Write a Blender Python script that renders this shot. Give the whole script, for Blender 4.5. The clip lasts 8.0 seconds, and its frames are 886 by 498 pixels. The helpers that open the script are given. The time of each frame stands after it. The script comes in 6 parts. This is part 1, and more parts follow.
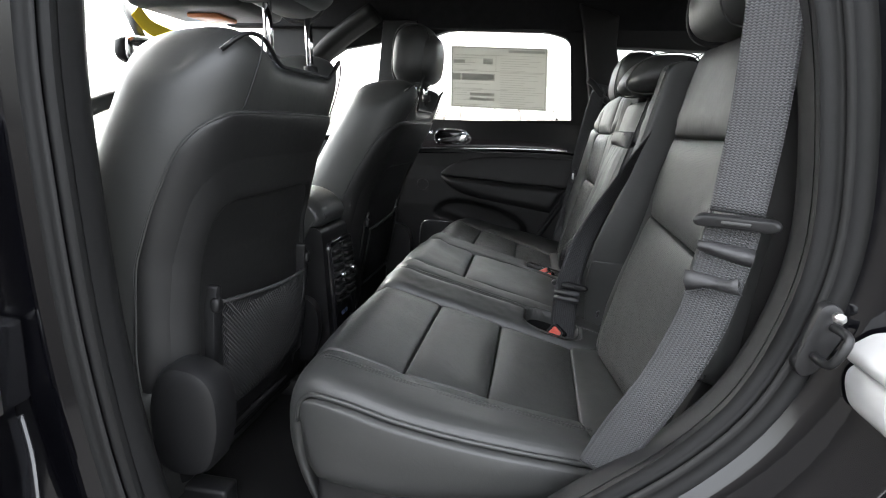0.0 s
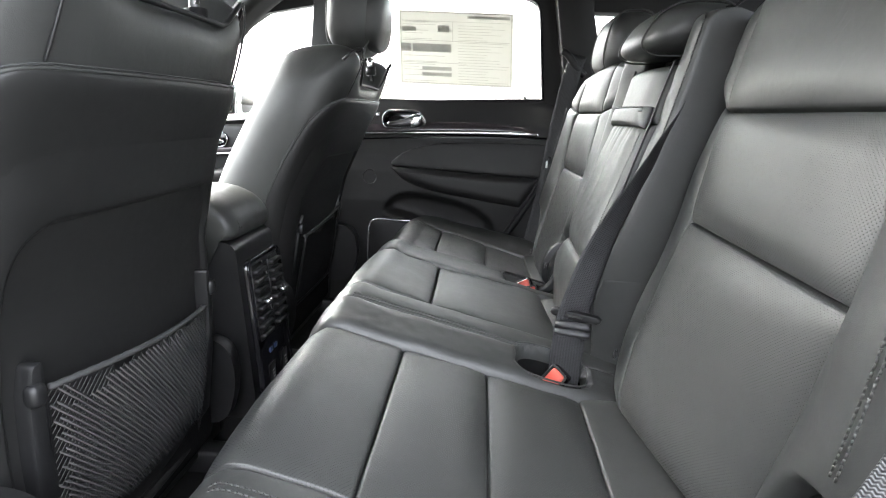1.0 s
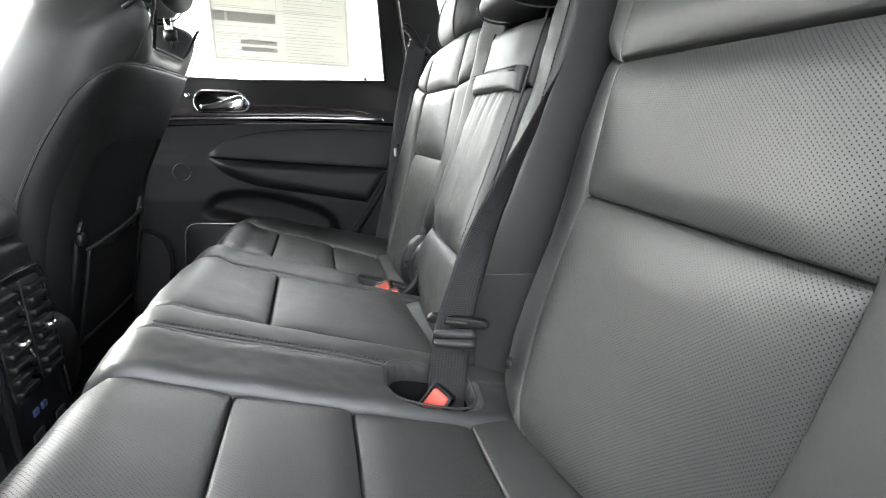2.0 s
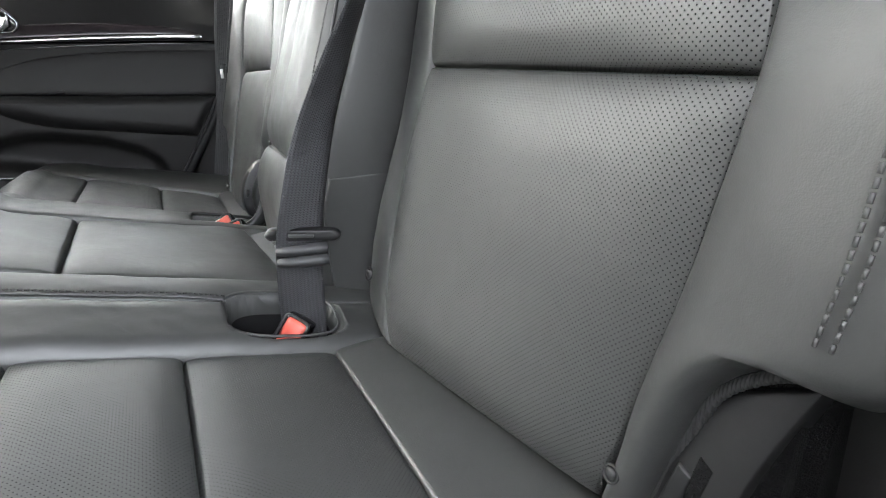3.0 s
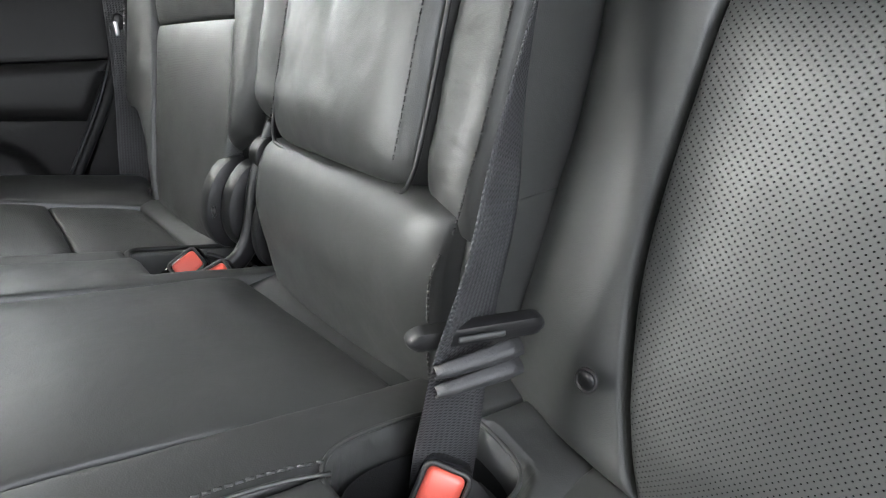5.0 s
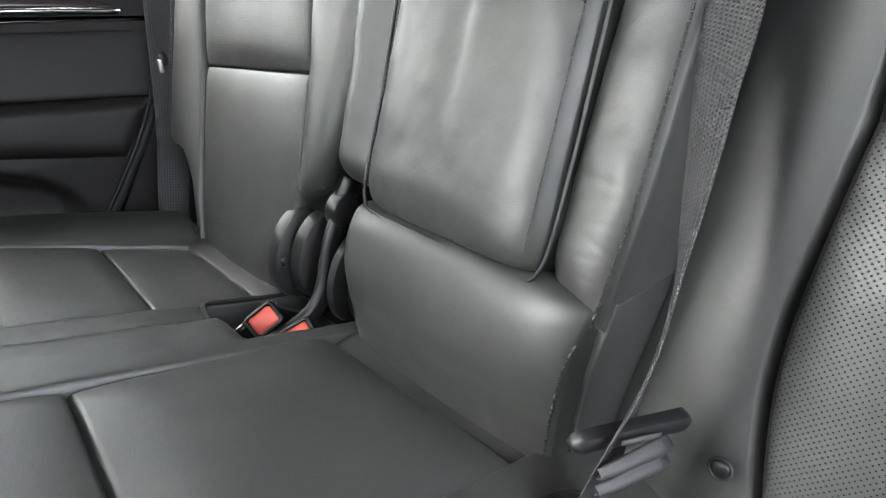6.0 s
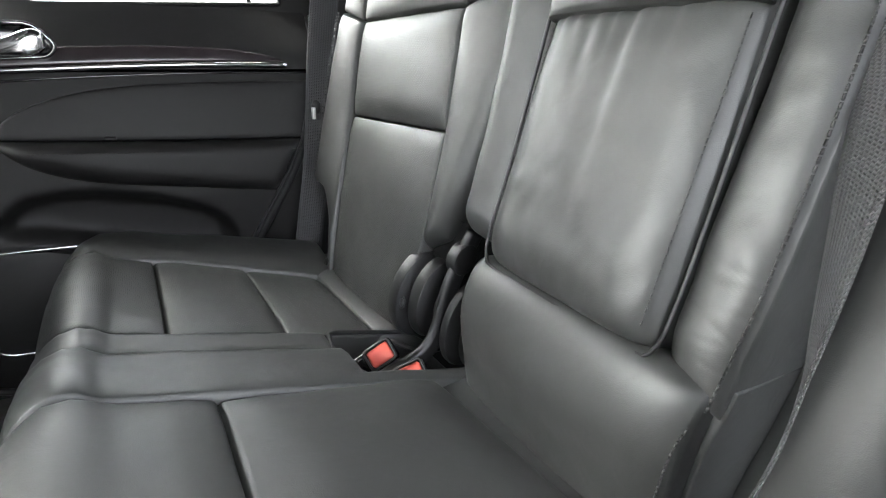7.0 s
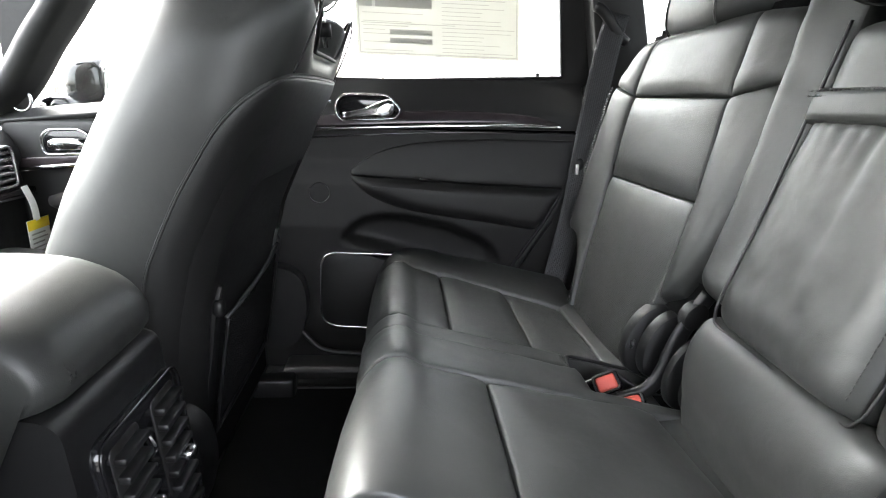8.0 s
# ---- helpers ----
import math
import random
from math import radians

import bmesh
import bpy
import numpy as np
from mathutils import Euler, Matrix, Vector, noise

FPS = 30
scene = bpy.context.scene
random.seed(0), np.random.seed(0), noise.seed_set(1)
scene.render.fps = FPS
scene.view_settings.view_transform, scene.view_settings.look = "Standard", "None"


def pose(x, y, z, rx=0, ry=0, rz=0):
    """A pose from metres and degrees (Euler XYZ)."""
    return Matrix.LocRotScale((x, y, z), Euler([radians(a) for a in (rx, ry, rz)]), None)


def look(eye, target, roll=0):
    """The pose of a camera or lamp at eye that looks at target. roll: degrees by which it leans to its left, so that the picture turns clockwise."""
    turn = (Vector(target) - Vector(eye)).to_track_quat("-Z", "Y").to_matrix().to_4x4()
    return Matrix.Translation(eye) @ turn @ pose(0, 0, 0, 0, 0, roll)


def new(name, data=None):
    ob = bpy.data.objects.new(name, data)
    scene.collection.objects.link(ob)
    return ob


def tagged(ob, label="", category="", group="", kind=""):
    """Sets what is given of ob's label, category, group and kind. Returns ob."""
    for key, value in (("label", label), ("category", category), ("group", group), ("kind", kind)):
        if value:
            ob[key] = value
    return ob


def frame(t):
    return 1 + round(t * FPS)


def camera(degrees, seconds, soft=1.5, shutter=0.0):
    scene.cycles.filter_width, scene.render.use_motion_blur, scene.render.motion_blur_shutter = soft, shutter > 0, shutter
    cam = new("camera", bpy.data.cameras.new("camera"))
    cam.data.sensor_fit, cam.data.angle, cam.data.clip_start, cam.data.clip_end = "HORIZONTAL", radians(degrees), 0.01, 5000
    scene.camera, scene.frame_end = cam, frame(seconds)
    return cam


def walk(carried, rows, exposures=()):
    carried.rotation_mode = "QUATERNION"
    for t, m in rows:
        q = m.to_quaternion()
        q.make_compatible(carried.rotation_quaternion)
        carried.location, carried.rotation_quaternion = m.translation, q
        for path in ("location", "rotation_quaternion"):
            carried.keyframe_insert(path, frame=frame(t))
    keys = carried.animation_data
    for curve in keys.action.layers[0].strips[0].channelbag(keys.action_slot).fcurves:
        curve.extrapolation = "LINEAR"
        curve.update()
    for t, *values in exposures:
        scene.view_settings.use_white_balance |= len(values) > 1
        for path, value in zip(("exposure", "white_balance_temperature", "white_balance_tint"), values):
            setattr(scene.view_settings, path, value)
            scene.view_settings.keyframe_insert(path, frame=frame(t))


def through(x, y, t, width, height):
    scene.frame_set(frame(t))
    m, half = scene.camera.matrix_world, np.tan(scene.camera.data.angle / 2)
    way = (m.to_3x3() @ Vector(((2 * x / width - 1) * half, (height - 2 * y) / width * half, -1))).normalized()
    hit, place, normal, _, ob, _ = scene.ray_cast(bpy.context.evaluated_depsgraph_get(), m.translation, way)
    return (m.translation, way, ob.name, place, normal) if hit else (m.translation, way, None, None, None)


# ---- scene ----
cam = camera(78.3, 8.0, 1.1)
PATH = [
    (0, (-0.064, -1.257, 1.142), (-0.222, -0.294, 0.922), 2.5),
    (0.5, (-0.105, -1.109, 1.119), (-0.242, -0.147, 0.880), 2.4),
    (1, (-0.132, -0.960, 1.125), (-0.193, 0.009, 0.885), 2.1),
    (1.5, (-0.141, -0.819, 1.119), (-0.095, 0.154, 0.895), 2.0),
    (1.7, (-0.141, -0.804, 1.095), (-0.023, 0.167, 0.887), 1.9),
    (2.8, (-0.117, -0.728, 1.042), (0.291, 0.128, 0.723), 0.2),
    (3, (-0.094, -0.725, 1.005), (0.335, 0.118, 0.681), -1.7),
    (3.5, (-0.071, -0.669, 0.958), (0.413, 0.118, 0.576), -3.4),
    (4, (-0.091, -0.583, 0.965), (0.413, 0.165, 0.533), -6.3),
    (4.5, (-0.115, -0.466, 0.985), (0.425, 0.262, 0.562), -5.2),
    (5, (-0.149, -0.376, 0.998), (0.437, 0.330, 0.601), -2.3),
    (6.5, (-0.226, -0.304, 1.075), (0.388, 0.381, 0.681), -1.4),
    (7, (-0.233, -0.316, 1.079), (0.239, 0.504, 0.756), 0.2),
    (7.5, (-0.283, -0.392, 1.119), (-0.086, 0.551, 0.851), 1.7),
    (8, (-0.297, -0.447, 1.130), (-0.222, 0.514, 0.862), 1.5),
]
walk(cam, [(t, look(eye, target, roll)) for t, eye, target, roll in PATH],
     exposures=[(0.0, 3.9), (0.5, 4.7), (1.0, 5.0), (1.7, 5.05), (3.0, 5.08), (3.5, 5.22), (4.0, 5.18), (4.5, 5.03), (5.2, 5.1), (6.5, 5.32), (7.0, 5.22), (7.5, 5.2), (8.0, 5.03)])

# ---- world, sun ----
world = bpy.data.worlds.new("sky")
scene.world = world
world.use_nodes = True
wn = world.node_tree
sky = wn.nodes.new("ShaderNodeTexSky")
sky.sky_type, sky.sun_disc = "NISHITA", False
sky.sun_elevation, sky.sun_rotation = radians(50.5), radians(307.4)
sky.air_density, sky.dust_density, sky.ozone_density = 1.0, 6.0, 1.0
soft_sky = wn.nodes.new("ShaderNodeHueSaturation")
soft_sky.inputs["Saturation"].default_value = 0.25
bg = wn.nodes["Background"]
bg.inputs["Strength"].default_value = 0.19
wn.links.new(sky.outputs["Color"], soft_sky.inputs["Color"])
wn.links.new(soft_sky.outputs["Color"], bg.inputs["Color"])
sun_data = bpy.data.lights.new("sun", "SUN")
sun_data.energy, sun_data.angle, sun_data.color = 0.66, radians(50), (1.0, 0.985, 0.965)
sun = new("sun", sun_data)
sun.matrix_world = look((-3.4, 2.6, 5.2), (0, 0, 0))

# ---- materials ----


def material(name, color, rough=0.5, metal=0.0, spec=0.5):
    m = bpy.data.materials.new(name)
    m.use_nodes = True
    b = m.node_tree.nodes["Principled BSDF"]
    b.inputs["Base Color"].default_value = (*color, 1)
    b.inputs["Roughness"].default_value = rough
    b.inputs["Metallic"].default_value = metal
    b.inputs["Specular IOR Level"].default_value = spec
    return m


def node(m, kind, **values):
    n = m.node_tree.nodes.new(kind)
    for key, value in values.items():
        n.inputs[key].default_value = value
    return n


def wire(m, a, b):
    m.node_tree.links.new(a, b)


def math_node(m, op, a, b=None):
    n = m.node_tree.nodes.new("ShaderNodeMath")
    n.operation = op
    for i, v in enumerate((a, b)):
        if v is None:
            continue
        if isinstance(v, (int, float)):
            n.inputs[i].default_value = v
        else:
            wire(m, v, n.inputs[i])
    return n.outputs[0]


def textured(m, color, vary=0.25, scale=6.0, rough=(0.4, 0.55), grain=0.0, grain_scale=900.0, depth=0.0004, cells=False):
    """Two scales of variation in colour and roughness, and a fine grain in the relief. Returns the relief's height."""
    b = m.node_tree.nodes["Principled BSDF"]
    co = m.node_tree.nodes.new("ShaderNodeTexCoord").outputs["Object"]
    big = node(m, "ShaderNodeTexNoise", Scale=scale, Detail=5.0)
    wire(m, co, big.inputs["Vector"])
    ramp = node(m, "ShaderNodeMix")
    ramp.data_type = "RGBA"
    wire(m, big.outputs["Fac"], ramp.inputs[0])
    ramp.inputs[6].default_value = (*[c * (1 - vary) for c in color], 1)
    ramp.inputs[7].default_value = (*[c * (1 + vary) for c in color], 1)
    wire(m, ramp.outputs[2], b.inputs["Base Color"])
    span = node(m, "ShaderNodeMapRange")
    span.inputs["To Min"].default_value, span.inputs["To Max"].default_value = rough
    mid = node(m, "ShaderNodeTexNoise", Scale=scale * 9, Detail=4.0)
    wire(m, co, mid.inputs["Vector"])
    wire(m, mid.outputs["Fac"], span.inputs["Value"])
    wire(m, span.outputs["Result"], b.inputs["Roughness"])
    if grain:
        if cells:
            fine = node(m, "ShaderNodeTexVoronoi", Scale=grain_scale)
            fine.feature = "SMOOTH_F1"
            height = fine.outputs["Distance"]
        else:
            fine = node(m, "ShaderNodeTexNoise", Scale=grain_scale, Detail=2.0)
            height = fine.outputs["Fac"]
        wire(m, co, fine.inputs["Vector"])
        bump = node(m, "ShaderNodeBump", Strength=grain, Distance=depth)
        wire(m, height, bump.inputs["Height"])
        wire(m, bump.outputs["Normal"], b.inputs["Normal"])
        return height, bump, ramp
    return None, None, ramp


LEATHER = (0.0258, 0.0265, 0.0254)


def leather(name, color=LEATHER, holes=False, rough=(0.43, 0.52)):
    m = material(name, color, 0.42, spec=0.5)
    height, bump, ramp = textured(m, color, 0.10, 7.0, rough, 0.13, 1300.0, 0.0005, True)
    b = m.node_tree.nodes["Principled BSDF"]
    fold = node(m, "ShaderNodeTexNoise", Scale=55.0, Detail=4.0, Distortion=1.2)
    wire(m, m.node_tree.nodes.new("ShaderNodeTexCoord").outputs["Object"], fold.inputs["Vector"])
    crease = node(m, "ShaderNodeBump", Strength=0.15, Distance=0.0018)
    wire(m, fold.outputs["Fac"], crease.inputs["Height"])
    wire(m, crease.outputs["Normal"], bump.inputs["Normal"])
    if holes:
        uv = m.node_tree.nodes.new("ShaderNodeTexCoord").outputs["UV"]
        sep = node(m, "ShaderNodeSeparateXYZ")
        wire(m, uv, sep.inputs[0])
        pitch = 0.0040
        a = math_node(m, "DIVIDE", math_node(m, "ADD", sep.outputs[0], sep.outputs[1]), pitch)
        c = math_node(m, "DIVIDE", math_node(m, "SUBTRACT", sep.outputs[0], sep.outputs[1]), pitch)
        fa = math_node(m, "SUBTRACT", math_node(m, "FRACT", a), 0.5)
        fc = math_node(m, "SUBTRACT", math_node(m, "FRACT", c), 0.5)
        d = math_node(m, "SQRT", math_node(m, "ADD", math_node(m, "MULTIPLY", fa, fa), math_node(m, "MULTIPLY", fc, fc)))
        edge = node(m, "ShaderNodeMapRange")
        edge.inputs["From Min"].default_value, edge.inputs["From Max"].default_value = 0.11, 0.18
        edge.interpolation_type = "SMOOTHSTEP"
        wire(m, d, edge.inputs["Value"])
        dark = node(m, "ShaderNodeMix")
        dark.data_type = "RGBA"
        wire(m, edge.outputs["Result"], dark.inputs[0])
        dark.inputs[6].default_value = (0.003, 0.003, 0.003, 1)
        wire(m, ramp.outputs[2], dark.inputs[7])
        wire(m, dark.outputs[2], b.inputs["Base Color"])
        wire(m, math_node(m, "MULTIPLY", edge.outputs["Result"], 0.5), b.inputs["Specular IOR Level"])
        pits = node(m, "ShaderNodeBump", Strength=1.0, Distance=0.0022)
        wire(m, edge.outputs["Result"], pits.inputs["Height"])
        wire(m, bump.outputs["Normal"], pits.inputs["Normal"])
        wire(m, pits.outputs["Normal"], b.inputs["Normal"])
    return m


M_LEATHER = leather("black_leather")
M_HOLES = leather("perforated_leather", holes=True)
M_VINYL = leather("soft_vinyl", (0.0098, 0.0095, 0.0095), rough=(0.5, 0.62))
M_VINYL.node_tree.nodes["Principled BSDF"].inputs["Specular IOR Level"].default_value = 0.32
M_VINYL_LOW = leather("grained_door_plastic", (0.0058, 0.0056, 0.0056), rough=(0.52, 0.65))
M_VINYL_LOW.node_tree.nodes["Principled BSDF"].inputs["Specular IOR Level"].default_value = 0.32


def plain(name, color, rough, metal=0.0, vary=0.12, scale=12.0, grain=0.0, grain_scale=1200.0, depth=0.0003):
    m = material(name, color, sum(rough) / 2, metal)
    textured(m, color, vary, scale, rough, grain, grain_scale, depth)
    return m


M_PLASTIC = plain("black_plastic", (0.007, 0.007, 0.0074), (0.38, 0.5), grain=0.3, grain_scale=1500)
M_PLASTIC.node_tree.nodes["Principled BSDF"].inputs["Specular IOR Level"].default_value = 0.35
M_SHELL = plain("dull_black_seat_shell", (0.006, 0.006, 0.006), (0.46, 0.58), grain=0.35, grain_scale=1300)
M_GLOSS = plain("gloss_black_plastic", (0.008, 0.008, 0.009), (0.08, 0.16))
M_PAINT = plain("black_car_paint", (0.0018, 0.0018, 0.0024), (0.05, 0.1), vary=0.2, scale=4)
M_PAINT.node_tree.nodes["Principled BSDF"].inputs["Specular IOR Level"].default_value = 0.35
M_RUBBER = plain("black_rubber", (0.007, 0.007, 0.007), (0.5, 0.64), grain=0.3, grain_scale=700)
M_RUBBER.node_tree.nodes["Principled BSDF"].inputs["Specular IOR Level"].default_value = 0.3
M_CHROME = plain("chrome", (0.82, 0.82, 0.83), (0.06, 0.14), metal=1.0)
M_SATIN = plain("satin_silver", (0.62, 0.62, 0.63), (0.2, 0.3), metal=1.0)
M_WOODTRIM = plain("dark_trim_strip", (0.03, 0.024, 0.026), (0.18, 0.28), scale=30, vary=0.4)
M_RED = plain("red_plastic", (0.55, 0.085, 0.06), (0.35, 0.45), vary=0.06)
M_WHITE = plain("white_plastic", (0.27, 0.27, 0.265), (0.35, 0.5), vary=0.05)
M_YELLOW = plain("yellow_card", (0.85, 0.62, 0.02), (0.5, 0.6), vary=0.05)
M_PAPER = plain("white_paper", (0.80, 0.80, 0.78), (0.6, 0.75), vary=0.03)


def backlit(name, color, through):
    """Thin paper or print that lets some daylight through."""
    m = plain(name, color, (0.6, 0.75), vary=0.03)
    back, mix = m.node_tree.nodes.new("ShaderNodeBsdfTranslucent"), m.node_tree.nodes.new("ShaderNodeMixShader")
    back.inputs["Color"].default_value = (*through, 1)
    mix.inputs[0].default_value = 0.45
    wire(m, m.node_tree.nodes["Principled BSDF"].outputs[0], mix.inputs[1])
    wire(m, back.outputs[0], mix.inputs[2])
    wire(m, mix.outputs[0], m.node_tree.nodes["Material Output"].inputs["Surface"])
    return m


M_SHEET = backlit("thin_backlit_paper", (0.80, 0.80, 0.77), (0.33, 0.325, 0.30))
M_INK = plain("grey_ink", (0.26, 0.26, 0.25), (0.6, 0.7))
M_INK_PALE = backlit("pale_grey_print", (0.40, 0.40, 0.38), (0.40, 0.39, 0.36))
M_THREAD = plain("dark_grey_thread", (0.028, 0.0285, 0.028), (0.6, 0.75))
M_CORD = plain("ribbed_black_cord", (0.014, 0.014, 0.014), (0.6, 0.75))
cord_ribs = node(M_CORD, "ShaderNodeTexWave", Scale=150.0)
cord_ribs.bands_direction = "Y"
cord_bump = node(M_CORD, "ShaderNodeBump", Strength=0.6, Distance=0.0005)
wire(M_CORD, M_CORD.node_tree.nodes.new("ShaderNodeTexCoord").outputs["Object"], cord_ribs.inputs["Vector"])
wire(M_CORD, cord_ribs.outputs["Fac"], cord_bump.inputs["Height"])
wire(M_CORD, cord_bump.outputs["Normal"], M_CORD.node_tree.nodes["Principled BSDF"].inputs["Normal"])
M_AMBER = plain("amber_lens", (0.75, 0.25, 0.10), (0.2, 0.3))
M_TRIM = plain("dull_doorway_plastic", (0.0085, 0.0085, 0.0086), (0.55, 0.68), grain=0.3, grain_scale=1200)
M_TRIM.node_tree.nodes["Principled BSDF"].inputs["Specular IOR Level"].default_value = 0.25
M_FELT = plain("black_felt", (0.006, 0.006, 0.006), (0.9, 1.0), grain=0.6, grain_scale=900)
M_FELT.node_tree.nodes["Principled BSDF"].inputs["Specular IOR Level"].default_value = 0.1
M_STEEL = plain("zinc_steel", (0.55, 0.55, 0.54), (0.3, 0.45), metal=1.0)


def carpet(name, color):
    m = material(name, color, 0.95, spec=0.1)
    textured(m, color, 0.35, 40.0, (0.9, 1.0), 1.0, 900.0, 0.003)
    return m


M_CARPET = carpet("black_carpet", (0.007, 0.007, 0.007))
M_LINER = carpet("black_headliner_cloth", (0.020, 0.020, 0.021))
M_NET = material("black_elastic_net", (0.040, 0.040, 0.0405), 0.8, spec=0.2)
M_ASPHALT = plain("asphalt", (0.045, 0.045, 0.045), (0.85, 0.95), vary=0.3, scale=0.7, grain=0.6, grain_scale=120, depth=0.004)
M_BARK = plain("grey_bark", (0.13, 0.11, 0.095), (0.85, 0.95), vary=0.3, scale=3)


def webbing(name, color):
    """Woven belt: rows of short slanting threads across the band."""
    m = material(name, color, 0.55, spec=0.4)
    b = m.node_tree.nodes["Principled BSDF"]
    uv = m.node_tree.nodes.new("ShaderNodeTexCoord").outputs["UV"]
    sep = node(m, "ShaderNodeSeparateXYZ")
    wire(m, uv, sep.inputs[0])
    rib = math_node(m, "SINE", math_node(m, "MULTIPLY", sep.outputs[0], 2 * math.pi / 0.0040))
    slant = math_node(m, "ADD", math_node(m, "MULTIPLY", sep.outputs[1], 2 * math.pi / 0.0026), math_node(m, "MULTIPLY", rib, 1.4))
    weave = math_node(m, "SINE", slant)
    total = math_node(m, "ADD", math_node(m, "MULTIPLY", weave, 0.6), math_node(m, "MULTIPLY", rib, 0.4))
    bump = node(m, "ShaderNodeBump", Strength=0.65, Distance=0.0007)
    wire(m, total, bump.inputs["Height"])
    wire(m, bump.outputs["Normal"], b.inputs["Normal"])
    span = node(m, "ShaderNodeMapRange")
    span.inputs["From Min"].default_value, span.inputs["From Max"].default_value = -1.0, 1.0
    wire(m, total, span.inputs["Value"])
    mix = node(m, "ShaderNodeMix")
    mix.data_type = "RGBA"
    wire(m, span.outputs["Result"], mix.inputs[0])
    mix.inputs[6].default_value = (*[c * 0.3 for c in color], 1)
    mix.inputs[7].default_value = (*[c * 1.6 for c in color], 1)
    wire(m, mix.outputs[2], b.inputs["Base Color"])
    return m


M_FOLD = plain("folded_dark_webbing", (0.017, 0.017, 0.018), (0.5, 0.65), grain=0.5, grain_scale=700, depth=0.0005)
M_WEB = webbing("dark_grey_webbing", (0.030, 0.0306, 0.0322))


def glass(name, tint=(1, 1, 1)):
    m = bpy.data.materials.new(name)
    m.use_nodes = True
    t = m.node_tree
    t.nodes.remove(t.nodes["Principled BSDF"])
    clear, shine, mix, fres = (t.nodes.new("ShaderNode" + k) for k in ("BsdfTransparent", "BsdfGlossy", "MixShader", "Fresnel"))
    clear.inputs["Color"].default_value = (*tint, 1)
    shine.inputs["Roughness"].default_value = 0.01
    fres.inputs["IOR"].default_value = 1.45
    t.links.new(fres.outputs[0], mix.inputs[0])
    t.links.new(clear.outputs[0], mix.inputs[1])
    t.links.new(shine.outputs[0], mix.inputs[2])
    t.links.new(mix.outputs[0], t.nodes["Material Output"].inputs["Surface"])
    return m


M_GLASS = glass("window_glass", (0.92, 0.95, 0.93))
M_TINTED = glass("dark_privacy_glass", (0.40, 0.42, 0.41))

# ---- mesh tools ----


def thing(name, at, label, category, group="", kind=""):
    ob = new(name)
    ob.location = at
    ob.empty_display_size = 0.05
    return tagged(ob, label, category, group, kind)


def obj(name, mesh, mat, smooth=True):
    if mat is not None:
        mesh.materials.append(mat)
    if smooth:
        mesh.shade_smooth()
    return new(name, mesh)


def part(name, mesh, mat, parent, label="", smooth=True):
    """One mesh, given in world metres, under a thing or under a part."""
    ob = obj(name, mesh, mat, smooth)
    ob.parent = parent
    if parent.type == "EMPTY":
        ob.matrix_parent_inverse = Matrix.Translation(-parent.location)
    return tagged(ob, label)


def mesh_of(verts, faces, uvs=None):
    me = bpy.data.meshes.new("mesh")
    me.from_pydata([tuple(v) for v in verts], [], faces)
    if uvs is not None:
        layer = me.uv_layers.new(name="uv")
        idx = np.empty(len(me.loops), dtype=np.int32)
        me.loops.foreach_get("vertex_index", idx)
        layer.data.foreach_set("uv", np.asarray(uvs, dtype=np.float32)[idx].ravel())
    me.validate()
    me.update()
    return me


def mesh_bm(bm):
    me = bpy.data.meshes.new("mesh")
    bmesh.ops.recalc_face_normals(bm, faces=bm.faces)
    bm.to_mesh(me)
    bm.free()
    return me


def join(meshes):
    bm = bmesh.new()
    for me in meshes:
        bm.from_mesh(me)
    me = bpy.data.meshes.new("mesh")
    bm.to_mesh(me)
    bm.free()
    return me


def spline(points, n):
    """n points spread evenly along a smooth line through the given points."""
    p = [np.array(q, float) for q in points]
    if len(p) == 2:
        return [p[0] + (p[1] - p[0]) * k / (n - 1) for k in range(n)]
    out = []
    for i in range(len(p) - 1):
        a, b, c, d = p[max(i - 1, 0)], p[i], p[i + 1], p[min(i + 2, len(p) - 1)]
        for k in range(12):
            t = k / 12
            out.append(0.5 * (2 * b + (c - a) * t + (2 * a - 5 * b + 4 * c - d) * t * t + (3 * b - a - 3 * c + d) * t ** 3))
    out.append(p[-1])
    out = np.array(out)
    far = np.r_[0, np.cumsum(np.linalg.norm(np.diff(out, axis=0), axis=1))]
    want = np.linspace(0, far[-1], n)
    return list(np.stack([np.interp(want, far, out[:, k]) for k in range(out.shape[1])], 1))


